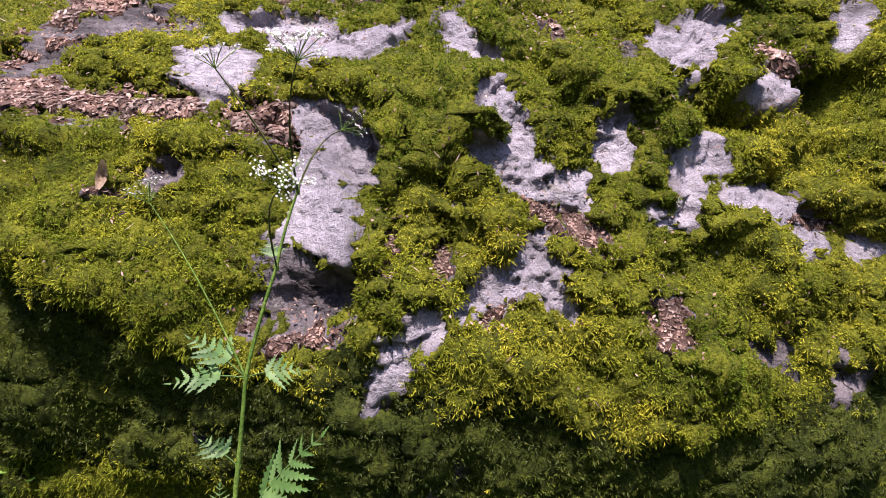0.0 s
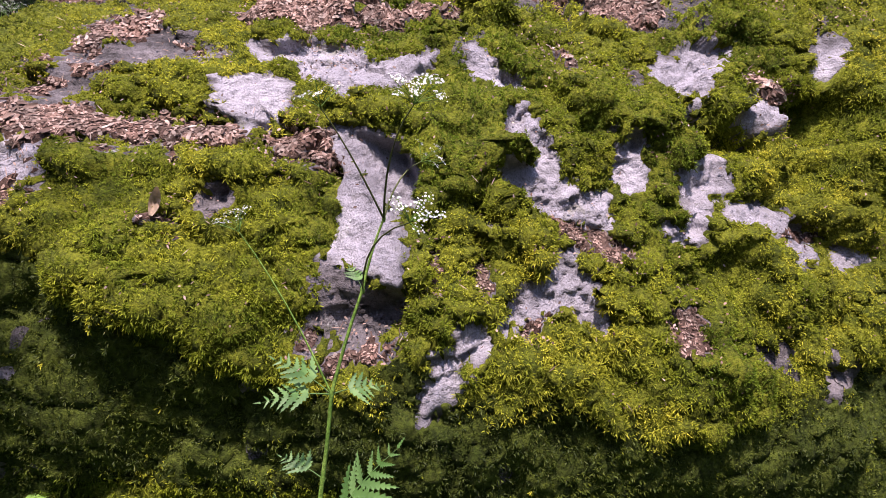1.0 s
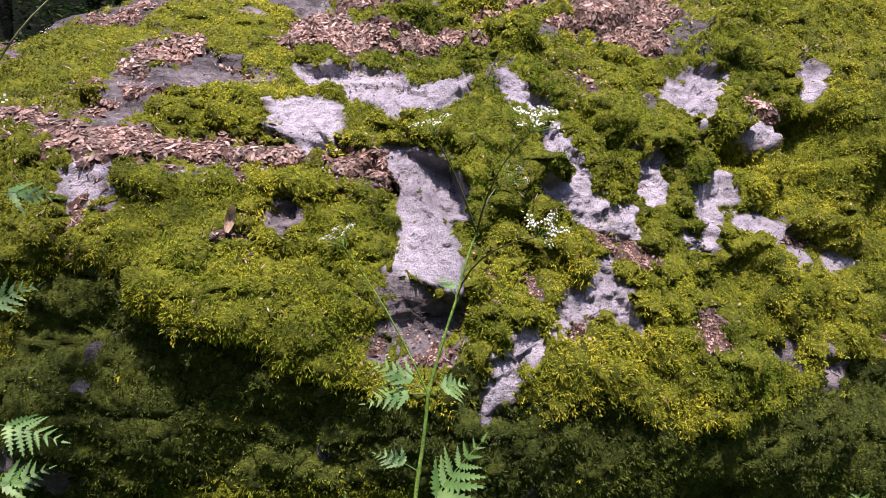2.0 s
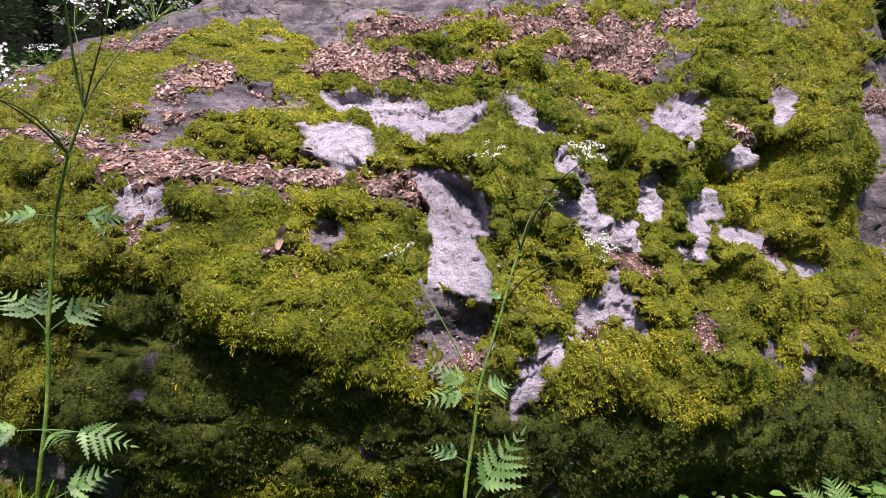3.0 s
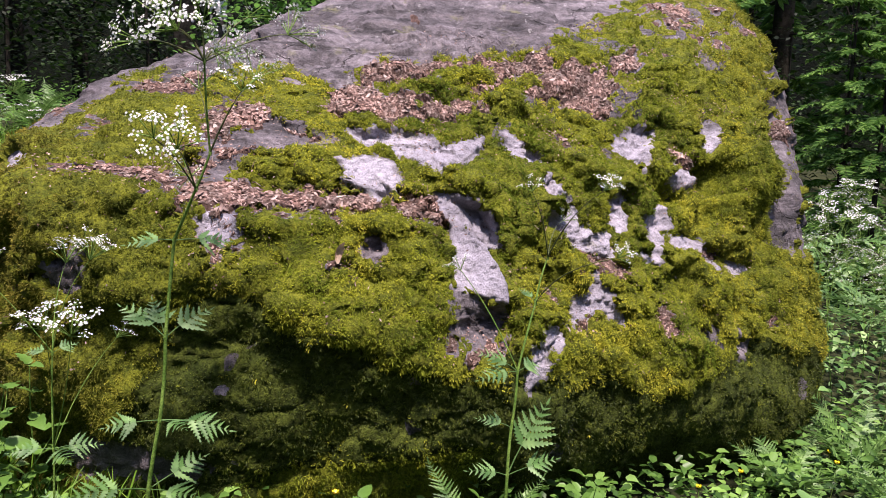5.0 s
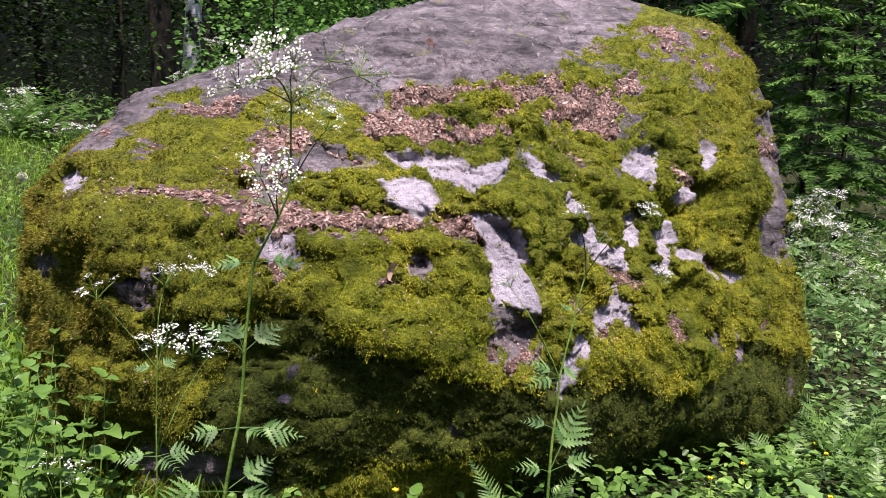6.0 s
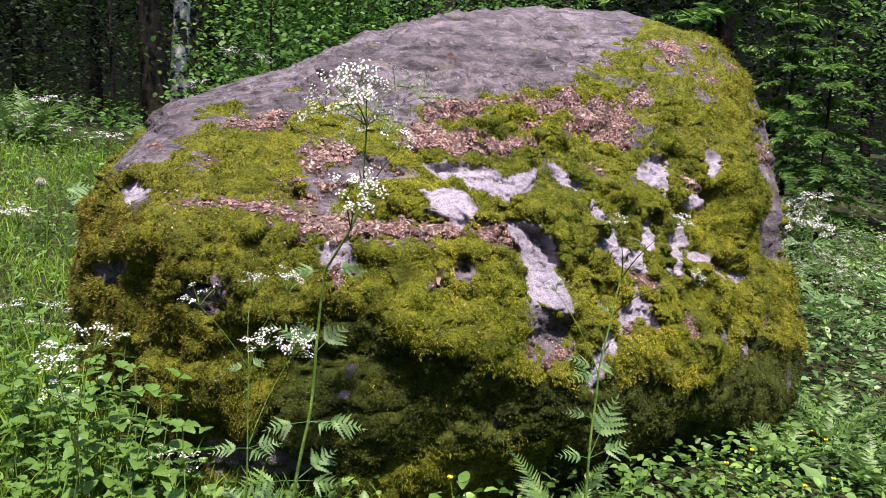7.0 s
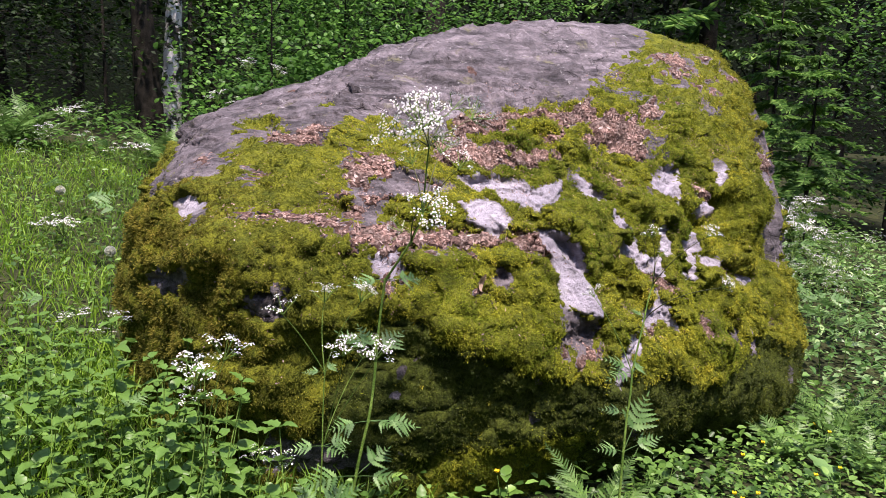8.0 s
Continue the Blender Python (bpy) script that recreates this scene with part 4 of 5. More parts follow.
def pinna(heap, start, way, side, up, length, lobes, wide, droop=0.12):
    """A pointed leaflet, deeply toothed along both edges."""
    steps = 2 * lobes + 1
    verts, faces = [], []
    for k in range(steps + 1):
        t = k / steps
        rib = start + way * length * t - up * droop * length * t * t
        w = 1.25 * wide * length * min(1.0, 0.45 + 5 * t) * (1 - t) ** 0.8 * (1.2 if k % 2 else 0.55) * rng.uniform(0.85, 1.15)
        ahead = way * (0.07 * length if k % 2 else 0)
        verts += [rib - side * w + ahead + up * 0.15 * w, rib, rib + side * w + ahead + up * 0.15 * w]
    for k in range(steps):
        i = 3 * k
        faces += [(i, i + 1, i + 4), (i, i + 4, i + 3), (i + 1, i + 2, i + 5), (i + 1, i + 5, i + 4)]
    heap.add(verts, faces)


def feather_leaf(length, pairs=7, spread=0.5, lobes=6, droop=0.5, wide=0.3, first=0.2, shape=1.0):
    """A leaf twice divided, along +x: a rib with paired, lobed leaflets that shorten to the tip."""
    heap = Heap()
    up, x, y = np.array((0, 0, 1.0)), np.array((1.0, 0, 0)), np.array((0, 1.0, 0))

    def at(t):
        return np.array((length * t * (1 - 0.2 * droop * t), 0, length * (0.12 * t - droop * 0.7 * t * t)))
    tube(heap, [at(t) for t in np.linspace(0, 0.97, 6)], [length * 0.009 * (1.1 - t) for t in np.linspace(0, 1, 6)], 4)
    for k in range(pairs):
        t = first + (0.97 - first) * k / pairs
        size = length * spread * (1 - (k / pairs) ** shape) ** 0.85 + 0.02 * length
        for sgn in (-1, 1):
            d = unit((x * rng.uniform(0.45, 0.7) + y * sgn * 0.83 + up * rng.uniform(-0.3, 0.15))[None])[0]
            s = unit((y * -sgn * 0.55 + x * 0.83)[None])[0]
            pinna(heap, at(t), d, s, up, size * rng.uniform(0.88, 1.08), lobes, wide)
    pinna(heap, at(0.95), x, y, up, length * 0.1, 4, wide)
    return heap


FEATHER_LEAVES = [feather_leaf(0.23, 5, 0.36, 6, 0.3, 0.15, 0.42).mesh("leaf", FEATHER), feather_leaf(0.16, 5, 0.38, 5, 0.5, 0.15, 0.32).mesh("leaf", FEATHER), feather_leaf(0.30, 6, 0.34, 7, 0.5, 0.145, 0.38).mesh("leaf", FEATHER), feather_leaf(0.26, 6, 0.45, 3, 0.6, 0.14, 0.25).mesh("leaf", FEATHER)]
FERN_FRONDS = [feather_leaf(0.62, 24, 0.19, 4, d, 0.085, 0.12, 1.6).mesh("frond", FERN) for d in (0.45, 0.75)]


def umbel_meshes(rays, size, seed, most=17, petals=5):
    """Rays and white flowers of a loose compound umbel, its foot at the origin and opening upwards."""
    local = np.random.default_rng(seed)
    stalks, flowers = Heap(), Heap()
    big = size / 0.05
    for k in range(rays):
        a, o = 2.4 * k + local.uniform(-0.6, 0.6), math.sqrt((k + 0.5) / rays) * local.uniform(0.75, 1.2)
        head = np.array((math.cos(a) * o * size, math.sin(a) * o * size, size * (0.95 - 0.3 * o * o) + local.uniform(-0.35, 0.25) * size))
        tube(stalks, arc((0, 0, 0), head, 0.05 * size, 4), [0.0011] * 4, 3)
        count = int(local.integers(most // 2, most + 1))
        tilt = 0.35 * local.normal(size=3)
        for j in range(count):
            b, q = 2.4 * j + local.uniform(-0.4, 0.4), math.sqrt((j + 0.5) / count) * local.uniform(0.8, 1.2)
            c = head + (np.array((math.cos(b) * q, math.sin(b) * q, 0.5 - 0.3 * q * q)) + tilt * q + 0.12 * local.normal(size=3)) * 0.0135 * big
            side = np.array((math.sin(b), -math.cos(b), 0)) * 0.0006
            stalks.add([head - side, head + side, c], [(0, 1, 2)])
            r = local.uniform(0.0016, 0.0030) * big * (1 if petals == 5 else 1.25)
            lean = unit((np.array((0, 0, 1.0)) + 0.6 * (c - head) / 0.012 + 0.35 * local.normal(size=3))[None])[0]
            m = np.array(upright(lean, local.uniform(0, 6)))
            for e in range(petals):
                w = e * 2 * math.pi / petals
                u, v = m[:, 0] * math.cos(w) + m[:, 1] * math.sin(w), -m[:, 0] * math.sin(w) + m[:, 1] * math.cos(w)
                flowers.add([c, c + u * r * 0.7 - v * r * 0.42 + lean * r * 0.15, c + u * r * 1.1, c + u * r * 0.7 + v * r * 0.42 + lean * r * 0.15], [(0, 1, 2), (0, 2, 3)])
    return stalks.mesh("rays", STEM), flowers.mesh("flowers", PETAL, False)


UMBELS = [umbel_meshes(9, 0.05, 3), umbel_meshes(7, 0.046, 4), umbel_meshes(12, 0.056, 5), umbel_meshes(7, 0.05, 6, 9, 3), umbel_meshes(9, 0.056, 7, 9, 3)]


def put_umbel(parent, p, way, kind=0, size=1.0):
    stalks, flowers = UMBELS[kind]
    ob = child("umbel", stalks, parent, "cluster of tiny white flowers on thin rays")
    ob.matrix_basis = Matrix.Translation(p) @ upright(way, rng.uniform(0, 6.28)).to_4x4() @ Matrix.Scale(size * 1.12, 4)
    tagged(child("flowers", flowers, ob, "tiny white flowers"), kind="stuff")


def put_leaf(parent, me, p, heading, rise, size=1.0, roll=0.0, name="leaf"):
    """A leaf from p, its tip towards heading (degrees from +x) and rising by so many degrees."""
    ob = child(name, me, parent)
    ob.matrix_basis = Matrix.Translation(p) @ pose(0, 0, 0, 0, 0, heading) @ pose(0, 0, 0, 0, -rise, 0) @ pose(0, 0, 0, roll, 0, 0) @ Matrix.Scale(size, 4)
    return ob


def cow_parsley(foot, joints, umbels, leaves, label, thick=0.005, upper=STEM):
    """foot in the world; joints: the main stem's points above it; umbels: (joint, place, kind, size); leaves: (joint, mesh, heading, rise, size)."""
    x, y = foot
    base = np.array((x, y, float(ground_height(x, y))))
    plant = new("cow_parsley")
    plant.location = base
    tagged(plant, label, "wild flower", "cow parsley plants")
    pts = [np.zeros(3)] + [np.asarray(j, float) - base for j in joints]
    path, radii = [], []
    for k in range(len(pts) - 1):
        path += arc(pts[k], pts[k + 1], 0, 5, (0.002 * rng.normal(), 0.002 * rng.normal(), 0))[: 5 if k == len(pts) - 2 else 4]
    radii = np.linspace(thick, thick * 0.36, len(path))
    heap = Heap()
    tube(heap, path, radii, 7)
    for n, k in enumerate(pts[1:]):
        w = thick * (1 - 0.6 * n / len(pts))
        tube(heap, [k - (0, 0, 0.008), k, k + (0, 0, 0.008)], [w * 0.85, w * 1.1, w * 0.7], 7)
    child("stem", heap.mesh("stem", STEM), plant)
    for j, p, kind, size in umbels:
        a, b = pts[j], np.asarray(p, float) - base
        heap = Heap()
        line = arc(a, b - (0, 0, 0.02), 0.02, 7, (0.01 * rng.normal(), 0.01 * rng.normal(), 0))
        tube(heap, line, np.linspace(thick * 0.38, thick * 0.17, 7), 5)
        child("branch", heap.mesh("branch", upper if j > 3 else STEM), plant)
        put_umbel(plant, line[-1], (line[-1] - line[-2]) / np.linalg.norm(line[-1] - line[-2]) + np.array((0, 0, 0.6)), kind, size)
    for j, kind, heading, rise, size in leaves:
        p = pts[j] if j < len(pts) else pts[-1]
        put_leaf(plant, FEATHER_LEAVES[kind], p, heading, rise, size, 32 * math.cos(radians(heading)))
    return plant


# ---- cow parsley round the boulder ----
cow_parsley((-0.395, 1.36), [(-0.385, 1.36, 0.5), (-0.378, 1.36, 0.66), (-0.362, 1.365, 0.842), (-0.303, 1.375, 1.06), (-0.264, 1.38, 1.204)],
            [(3, (-0.55, 1.415, 1.185), 0, 0.72), (5, (-0.385, 1.288, 1.437), 1, 0.8), (5, (-0.225, 1.155, 1.45), 2, 0.7), (5, (-0.19, 1.42, 1.335), 1, 0.72), (4, (-0.233, 1.057, 1.268), 0, 0.72)],
            [(3, 1, 165, 35, 1.0), (3, 1, 190, 5, 1.0), (3, 1, 20, 10, 0.8), (1, 2, 5, 62, 1.0), (2, 1, 150, 20, 0.8), (1, 1, 175, 20, 0.95), (1, 0, -25, 25, 0.8), (4, 1, 120, 40, 0.5)],
            "tall green cow parsley with small white umbels, before the boulder", 0.0065, DARK_STEM)
cow_parsley((-1.48, 1.74), [(-1.45, 1.71, 0.46), (-1.415, 1.68, 0.69), (-1.396, 1.665, 0.95), (-1.368, 1.66, 1.242), (-1.315, 1.56, 1.40), (-1.277, 1.547, 1.503), (-1.298, 1.48, 1.747)],
            [(5, (-1.325, 1.61, 1.45), 1, 1.0), (5, (-1.384, 1.284, 1.535), 0, 1.3), (7, (-1.21, 1.745, 1.80), 2, 1.3), (6, (-1.134, 1.68, 1.74), 0, 1.3), (7, (-1.371, 1.397, 1.831), 2, 1.5), (5, (-1.439, 1.274, 1.561), 1, 1.3), (7, (-1.27, 1.5, 1.80), 0, 1.2), (6, (-1.30, 1.60, 1.70), 1, 1.2), (7, (-1.305, 1.451, 1.86), 0, 1.2), (7, (-1.173, 1.539, 1.90), 1, 1.2), (7, (-1.46, 1.42, 1.80), 0, 1.2), (7, (-1.40, 1.42, 1.85), 1, 1.1), (6, (-1.21, 1.42, 1.69), 1, 1.1), (7, (-1.05, 1.6, 1.87), 2, 1.2)],
            [(2, 2, -10, -4, 0.8), (2, 0, 185, 2, 0.75), (2, 0, -60, 5, 0.6), (3, 1, 150, 40, 1.2), (3, 1, 15, 35, 1.15), (4, 0, 8, 0, 0.8), (4, 1, 180, 5, 0.95), (1, 0, 20, 20, 0.95), (1, 2, 195, 15, 0.9), (1, 0, -40, 5, 0.8), (3, 1, 110, 55, 1.0)],
            "tall cow parsley with drooping feathery leaves, before the boulder", 0.0075, DARK_STEM)
cow_parsley((-1.71, 1.47), [(-1.70, 1.47, 0.45), (-1.69, 1.46, 0.72), (-1.685, 1.46, 0.98)],
            [(3, (-1.837, 1.446, 1.215), 1, 1.1), (3, (-1.651, 1.555, 1.22), 0, 1.05), (2, (-1.69, 1.293, 1.10), 2, 0.9), (2, (-1.628, 1.19, 1.105), 0, 1.1), (3, (-1.589, 1.391, 1.25), 2, 0.9), (2, (-1.53, 1.5, 1.02), 1, 0.7)],
            [(2, 1, 170, 5, 0.8), (2, 1, 5, 5, 0.8), (3, 1, 160, 10, 0.5), (3, 1, 30, 20, 0.5), (1, 0, 160, 20, 0.9), (1, 0, 30, 25, 0.8), (1, 2, -60, 5, 0.8), (1, 2, 200, 30, 0.8), (1, 0, -20, 40, 0.9), (2, 1, -70, 10, 0.8), (1, 0, 100, 35, 0.8)],
            "slender branching cow parsley in full white bloom", 0.0045)
cow_parsley((-2.28, 1.02), [(-2.25, 1.0, 0.6), (-2.20, 0.95, 0.95)],
            [(2, (-2.168, 0.90, 1.25), 0, 1.0), (2, (-2.235, 0.905, 1.195), 2, 1.0), (2, (-2.235, 0.93, 1.15), 1, 0.7)],
            [(1, 2, 140, 10, 1.0), (1, 0, -30, 15, 1.0)], "cow parsley with spreading white umbels among herbs", 0.0045)
cow_parsley((-2.30, 2.45), [(-2.27, 2.45, 0.6)], [(1, (-2.345, 2.55, 0.96), 2, 1.1), (1, (-2.19, 2.58, 0.94), 0, 1.2), (1, (-2.27, 2.5, 0.92), 1, 1.0)], [(1, 0, 20, 10, 1.0)], "short cow parsley among nettles beside the boulder", 0.004)
cow_parsley((-1.90, 1.25), [(-1.89, 1.24, 0.55)], [(1, (-1.908, 1.222, 0.785), 0, 1.0), (1, (-1.97, 1.3, 0.80), 1, 0.8)], [(1, 0, 10, 15, 1.0), (1, 0, 170, 15, 1.0)], "low cow parsley among ferny leaves", 0.004)
cow_parsley((3.25, 3.25), [(3.24, 3.24, 0.55), (3.22, 3.2, 0.85)], [(2, (3.25, 3.12, 1.27), 2, 2.0), (2, (2.92, 3.05, 1.13), 0, 1.8), (2, (3.08, 3.2, 1.2), 1, 2.0), (2, (3.1, 2.95, 1.10), 2, 1.7), (2, (3.45, 3.3, 1.2), 0, 1.9)], [(1, 2, 10, 20, 1.3), (1, 2, 170, 20, 1.3)], "full-blooming cow parsley behind the boulder", 0.005)
cow_parsley((-2.15, 5.35), [(-2.13, 5.34, 1.2)], [(1, (-2.12, 5.33, 1.81), 2, 1.6), (1, (-2.25, 5.4, 1.72), 0, 1.4), (1, (-2.02, 5.25, 1.66), 1, 1.5)], [(1, 2, 10, 20, 1.3)], "cow parsley standing in the meadow grass", 0.005)
cow_parsley((-0.88, 5.25), [(-0.88, 5.23, 1.5)], [(1, (-1.094, 5.2, 2.0), 0, 1.5), (1, (-0.942, 5.2, 1.965), 1, 1.4), (1, (-0.852, 5.2, 2.25), 2, 1.4), (1, (-0.626, 5.2, 2.22), 0, 1.5)], [(1, 2, 200, 20, 1.2), (1, 0, -20, 20, 1.2)], "tall cow parsley rising behind the boulder's shoulder", 0.005)
cow_parsley((-2.34, 3.62), [(-2.34, 3.61, 0.85)], [(1, (-2.31, 3.6, 1.21), 2, 1.4), (1, (-2.39, 3.6, 1.235), 0, 1.2)], [(1, 0, 190, 15, 1.0)], "cow parsley with flat white umbels in the meadow", 0.004)
cow_parsley((-1.86, 4.62), [(-1.85, 4.61, 1.2)], [(1, (-1.78, 4.6, 1.60), 2, 1.3), (1, (-1.90, 4.62, 1.61), 1, 1.2)], [(1, 0, 170, 20, 1.0)], "cow parsley at the meadow's edge by the boulder", 0.004)

# one plain plant, copied over the wild ground
spare = cow_parsley((3.9, 3.9), [(3.9, 3.92, 0.75), (3.92, 3.9, 1.0)], [(2, (3.97, 3.95, 1.2), 4, 1.3), (2, (3.8, 3.86, 1.17), 3, 1.2), (2, (3.93, 3.77, 1.12), 4, 1.2), (1, (4.05, 3.82, 1.05), 3, 1.1)], [(1, 3, 30, 20, 1.2), (1, 3, 200, 15, 1.2), (1, 3, 110, 25, 0.9)], "cow parsley with white umbels in the rough", 0.004)
wild = random.Random(5)
for k in range(48):
    if k > 33:
        x, y = wild.uniform(2.45, 4.0), wild.uniform(2.3, 4.3)
    elif k < 24:
        x, y = wild.uniform(2.6, 6.5), wild.uniform(2.4, 7.5)
    else:
        x, y = wild.uniform(-5.5, -1.0), wild.uniform(5.2, 9.5)
    m = pose(x, y, float(ground_height(x, y)), wild.uniform(-6, 6), wild.uniform(-6, 6), wild.uniform(0, 360))
    copy_thing(spare, m @ Matrix.Scale(wild.uniform(0.7, 1.05), 4))


# ---- herbs, ferns, flowers ----
LEAF_SHAPES = [broad_leaf(0.085, 0.052, 0.35, 0.3, 0.05, 9), broad_leaf(0.068, 0.045, 0.2, 0.3, 0.05, 9), broad_leaf(0.10, 0.056, 0.6, 0.35, 0.05, 9)]
HERB_LEAVES = [mesh_from("leaf", v, f, HERB) for v, f in LEAF_SHAPES]


def herb(name, x, y, height, pairs, label, size=1.0):
    plant = new(name)
    plant.location = (x, y, float(ground_height(x, y)))
    tagged(plant, label, "herb", "leafy herbs by the boulder")
    lean = rng.normal(size=2) * 0.05
    heap = Heap()
    top = np.array((lean[0], lean[1], height))
    line = arc((0, 0, 0), top, 0, 6, (lean[1] * 0.3, -lean[0] * 0.3, 0))
    tube(heap, line, np.linspace(0.003, 0.0015, 6), 5)
    child("stem", heap.mesh("stem", STEM), plant)
    turn = rng.uniform(0, 180)
    for k in range(pairs):
        t = 0.3 + 0.7 * k / max(pairs - 1, 1)
        p = line[0] + (top - line[0]) * t
        turn += 90 + rng.normal() * 12
        for half in (0, 180):
            put_leaf(plant, HERB_LEAVES[rng.integers(3)], p, turn + half, 22 + rng.normal() * 12, size * (1.2 - 0.5 * t) * rng.uniform(0.85, 1.15), rng.normal() * 10)
    return plant


first_herbs = [herb("nettle", -2.0, 2.0, 0.62, 6, "green nettle-like herb with paired toothed leaves", 1.0), herb("nettle", -2.3, 1.8, 0.45, 5, "green nettle-like herb with paired toothed leaves", 0.9), herb("nettle", -2.1, 1.5, 0.34, 4, "low leafy green herb in the undergrowth", 0.85)]
for k in range(170):
    x, y = wild.uniform(-3.4, -1.75), wild.uniform(0.95, 3.1)
    if (x + 0.1) ** 2 / 2.0**2 + (y - 3.05) ** 2 / 1.45**2 < 1:
        continue
    copy_thing(first_herbs[k % 3], pose(x, y, float(ground_height(x, y)), wild.uniform(-8, 8), wild.uniform(-8, 8), wild.uniform(0, 360)) @ Matrix.Scale(wild.uniform(0.8, 1.25), 4))
for x, y, h in ((-0.05, 1.48, 0.30), (0.10, 1.60, 0.2), (-0.75, 1.62, 0.22), (0.85, 1.55, 0.3), (1.2, 1.7, 0.3), (-1.3, 1.45, 0.25), (-1.05, 1.5, 0.22)):
    herb("broad_leaved_herb", x, y, h, 3, "young broad-leaved herb at the boulder's foot", 1.3)


def fern(x, y, fronds, size, label, start=0.0):
    plant = new("fern")
    plant.location = (x, y, float(ground_height(x, y)))
    tagged(plant, label, "fern", "ferns by the boulder")
    for k in range(fronds):
        put_leaf(plant, FERN_FRONDS[k % 2], (0, 0, 0.02), start + 360 * k / fronds + rng.normal() * 12, 48 + rng.normal() * 8, size * rng.uniform(0.85, 1.1), 0, "frond")
    return plant


fern(1.25, 1.70, 8, 0.8, "spreading green fern at the boulder's foot", 15)
fern(1.85, 1.85, 9, 0.95, "spreading green fern at the boulder's foot", 40)
fern(-0.45, 1.42, 7, 0.72, "small fern at the boulder's foot", 10)
fern(1.55, 1.40, 7, 0.7, "low fern among yellow flowers", 70)
fern(-2.15, 10.6, 8, 1.5, "fern at the edge of the wood", 5)
fern(-0.55, 10.3, 8, 1.5, "fern at the edge of the wood", 25)
fern(-0.6, 9.6, 8, 1.5, "fern at the edge of the wood", 60)
fern(-2.4, 10.4, 8, 1.6, "fern at the edge of the wood", 80)
fern(-4.2, 10.2, 8, 1.6, "fern at the edge of the wood", 35)


def buttercup(x, y, height):
    plant = new("buttercup")
    plant.location = (x, y, float(ground_height(x, y)))
    tagged(plant, "small yellow buttercup on a thin stem", "wild flower", "yellow flowers by the boulder")
    top = np.array((rng.normal() * 0.03, rng.normal() * 0.03, height))
    heap = Heap()
    tube(heap, arc((0, 0, 0), top, 0, 5, (0.01, 0, 0)), [0.0015] * 5, 5)
    child("stem", heap.mesh("stem", STEM), plant)
    for e in range(5):
        v, f = broad_leaf(0.017, 0.017, -0.5, 0.1, 0.0, 5)
        put_leaf(plant, mesh_from("petal", v, f, YELLOW), top, e * 72 + 10, 30, 1.0, 0, "petal")
    return plant


buttercup(-0.89, 1.50, 0.30)
for k in range(11):
    x = wild.uniform(0.15, 1.7)
    buttercup(x, wild.uniform(1.15, 1.62) if x < 1.3 else wild.uniform(1.2, 1.95), wild.uniform(0.12, 0.28))


def dandelion_clock(x, y, height):
    plant = new("dandelion_clock")
    plant.location = (x, y, float(ground_height(x, y)))
    tagged(plant, "white dandelion seed head on a bent stalk", "wild flower", "seed heads in the meadow")
    top = np.array((0.04, 0.0, height))
    heap = Heap()
    tube(heap, arc((0, 0, 0), top, 0, 6, (-0.05, 0, 0)), [0.003] * 6, 5)
    child("stem", heap.mesh("stem", STEM), plant)
    fluff = Heap()
    for k in range(170):
        d = unit(rng.normal(size=(1, 3)))[0]
        m = np.array(upright(d, 0.0))
        tube(fluff, [top + d * 0.004, top + d * 0.03], [0.0006, 0.0006], 3)
        for e in range(4):
            w = e * math.pi / 4
            u = (m[:, 0] * math.cos(w) + m[:, 1] * math.sin(w)) * 0.010
            fluff.add([top + d * 0.036 - u, top + d * 0.030 + m[:, 0] * 0.001, top + d * 0.036 + u], [(0, 1, 2)])
    child("seed_head", fluff.mesh("seed_head", FLUFF), plant)


dandelion_clock(-2.2, 5.8, 0.52)
dandelion_clock(-2.0, 4.6, 0.35)

# pale broad leaf at the edge of the ferns
v, f = broad_leaf(0.22, 0.13, 0.2, 0.2, 0.05, 9)
burdock = new("burdock")
burdock.location = (1.0, 1.25, float(ground_height(1.0, 1.25)))
tagged(burdock, "broad pale green leaf on a short stalk", "herb")
put_leaf(burdock, mesh_from("leaf", v, f, PALE), (0, 0, 0.10), 100, 40, 1.0)
heap = Heap()
tube(heap, arc((0, 0, -0.02), (0, 0, 0.10), 0, 4), [0.004] * 4, 5)
child("stalk", heap.mesh("stalk", STEM), burdock)


# ---- wild ground cover ----
def outside_boulder(x, y, gap=0.0):
    return ((np.abs((x - 0.05) / (2.0 + gap)) ** 3 + np.abs((y - 3.2) / (1.38 + gap)) ** 3) > 1)


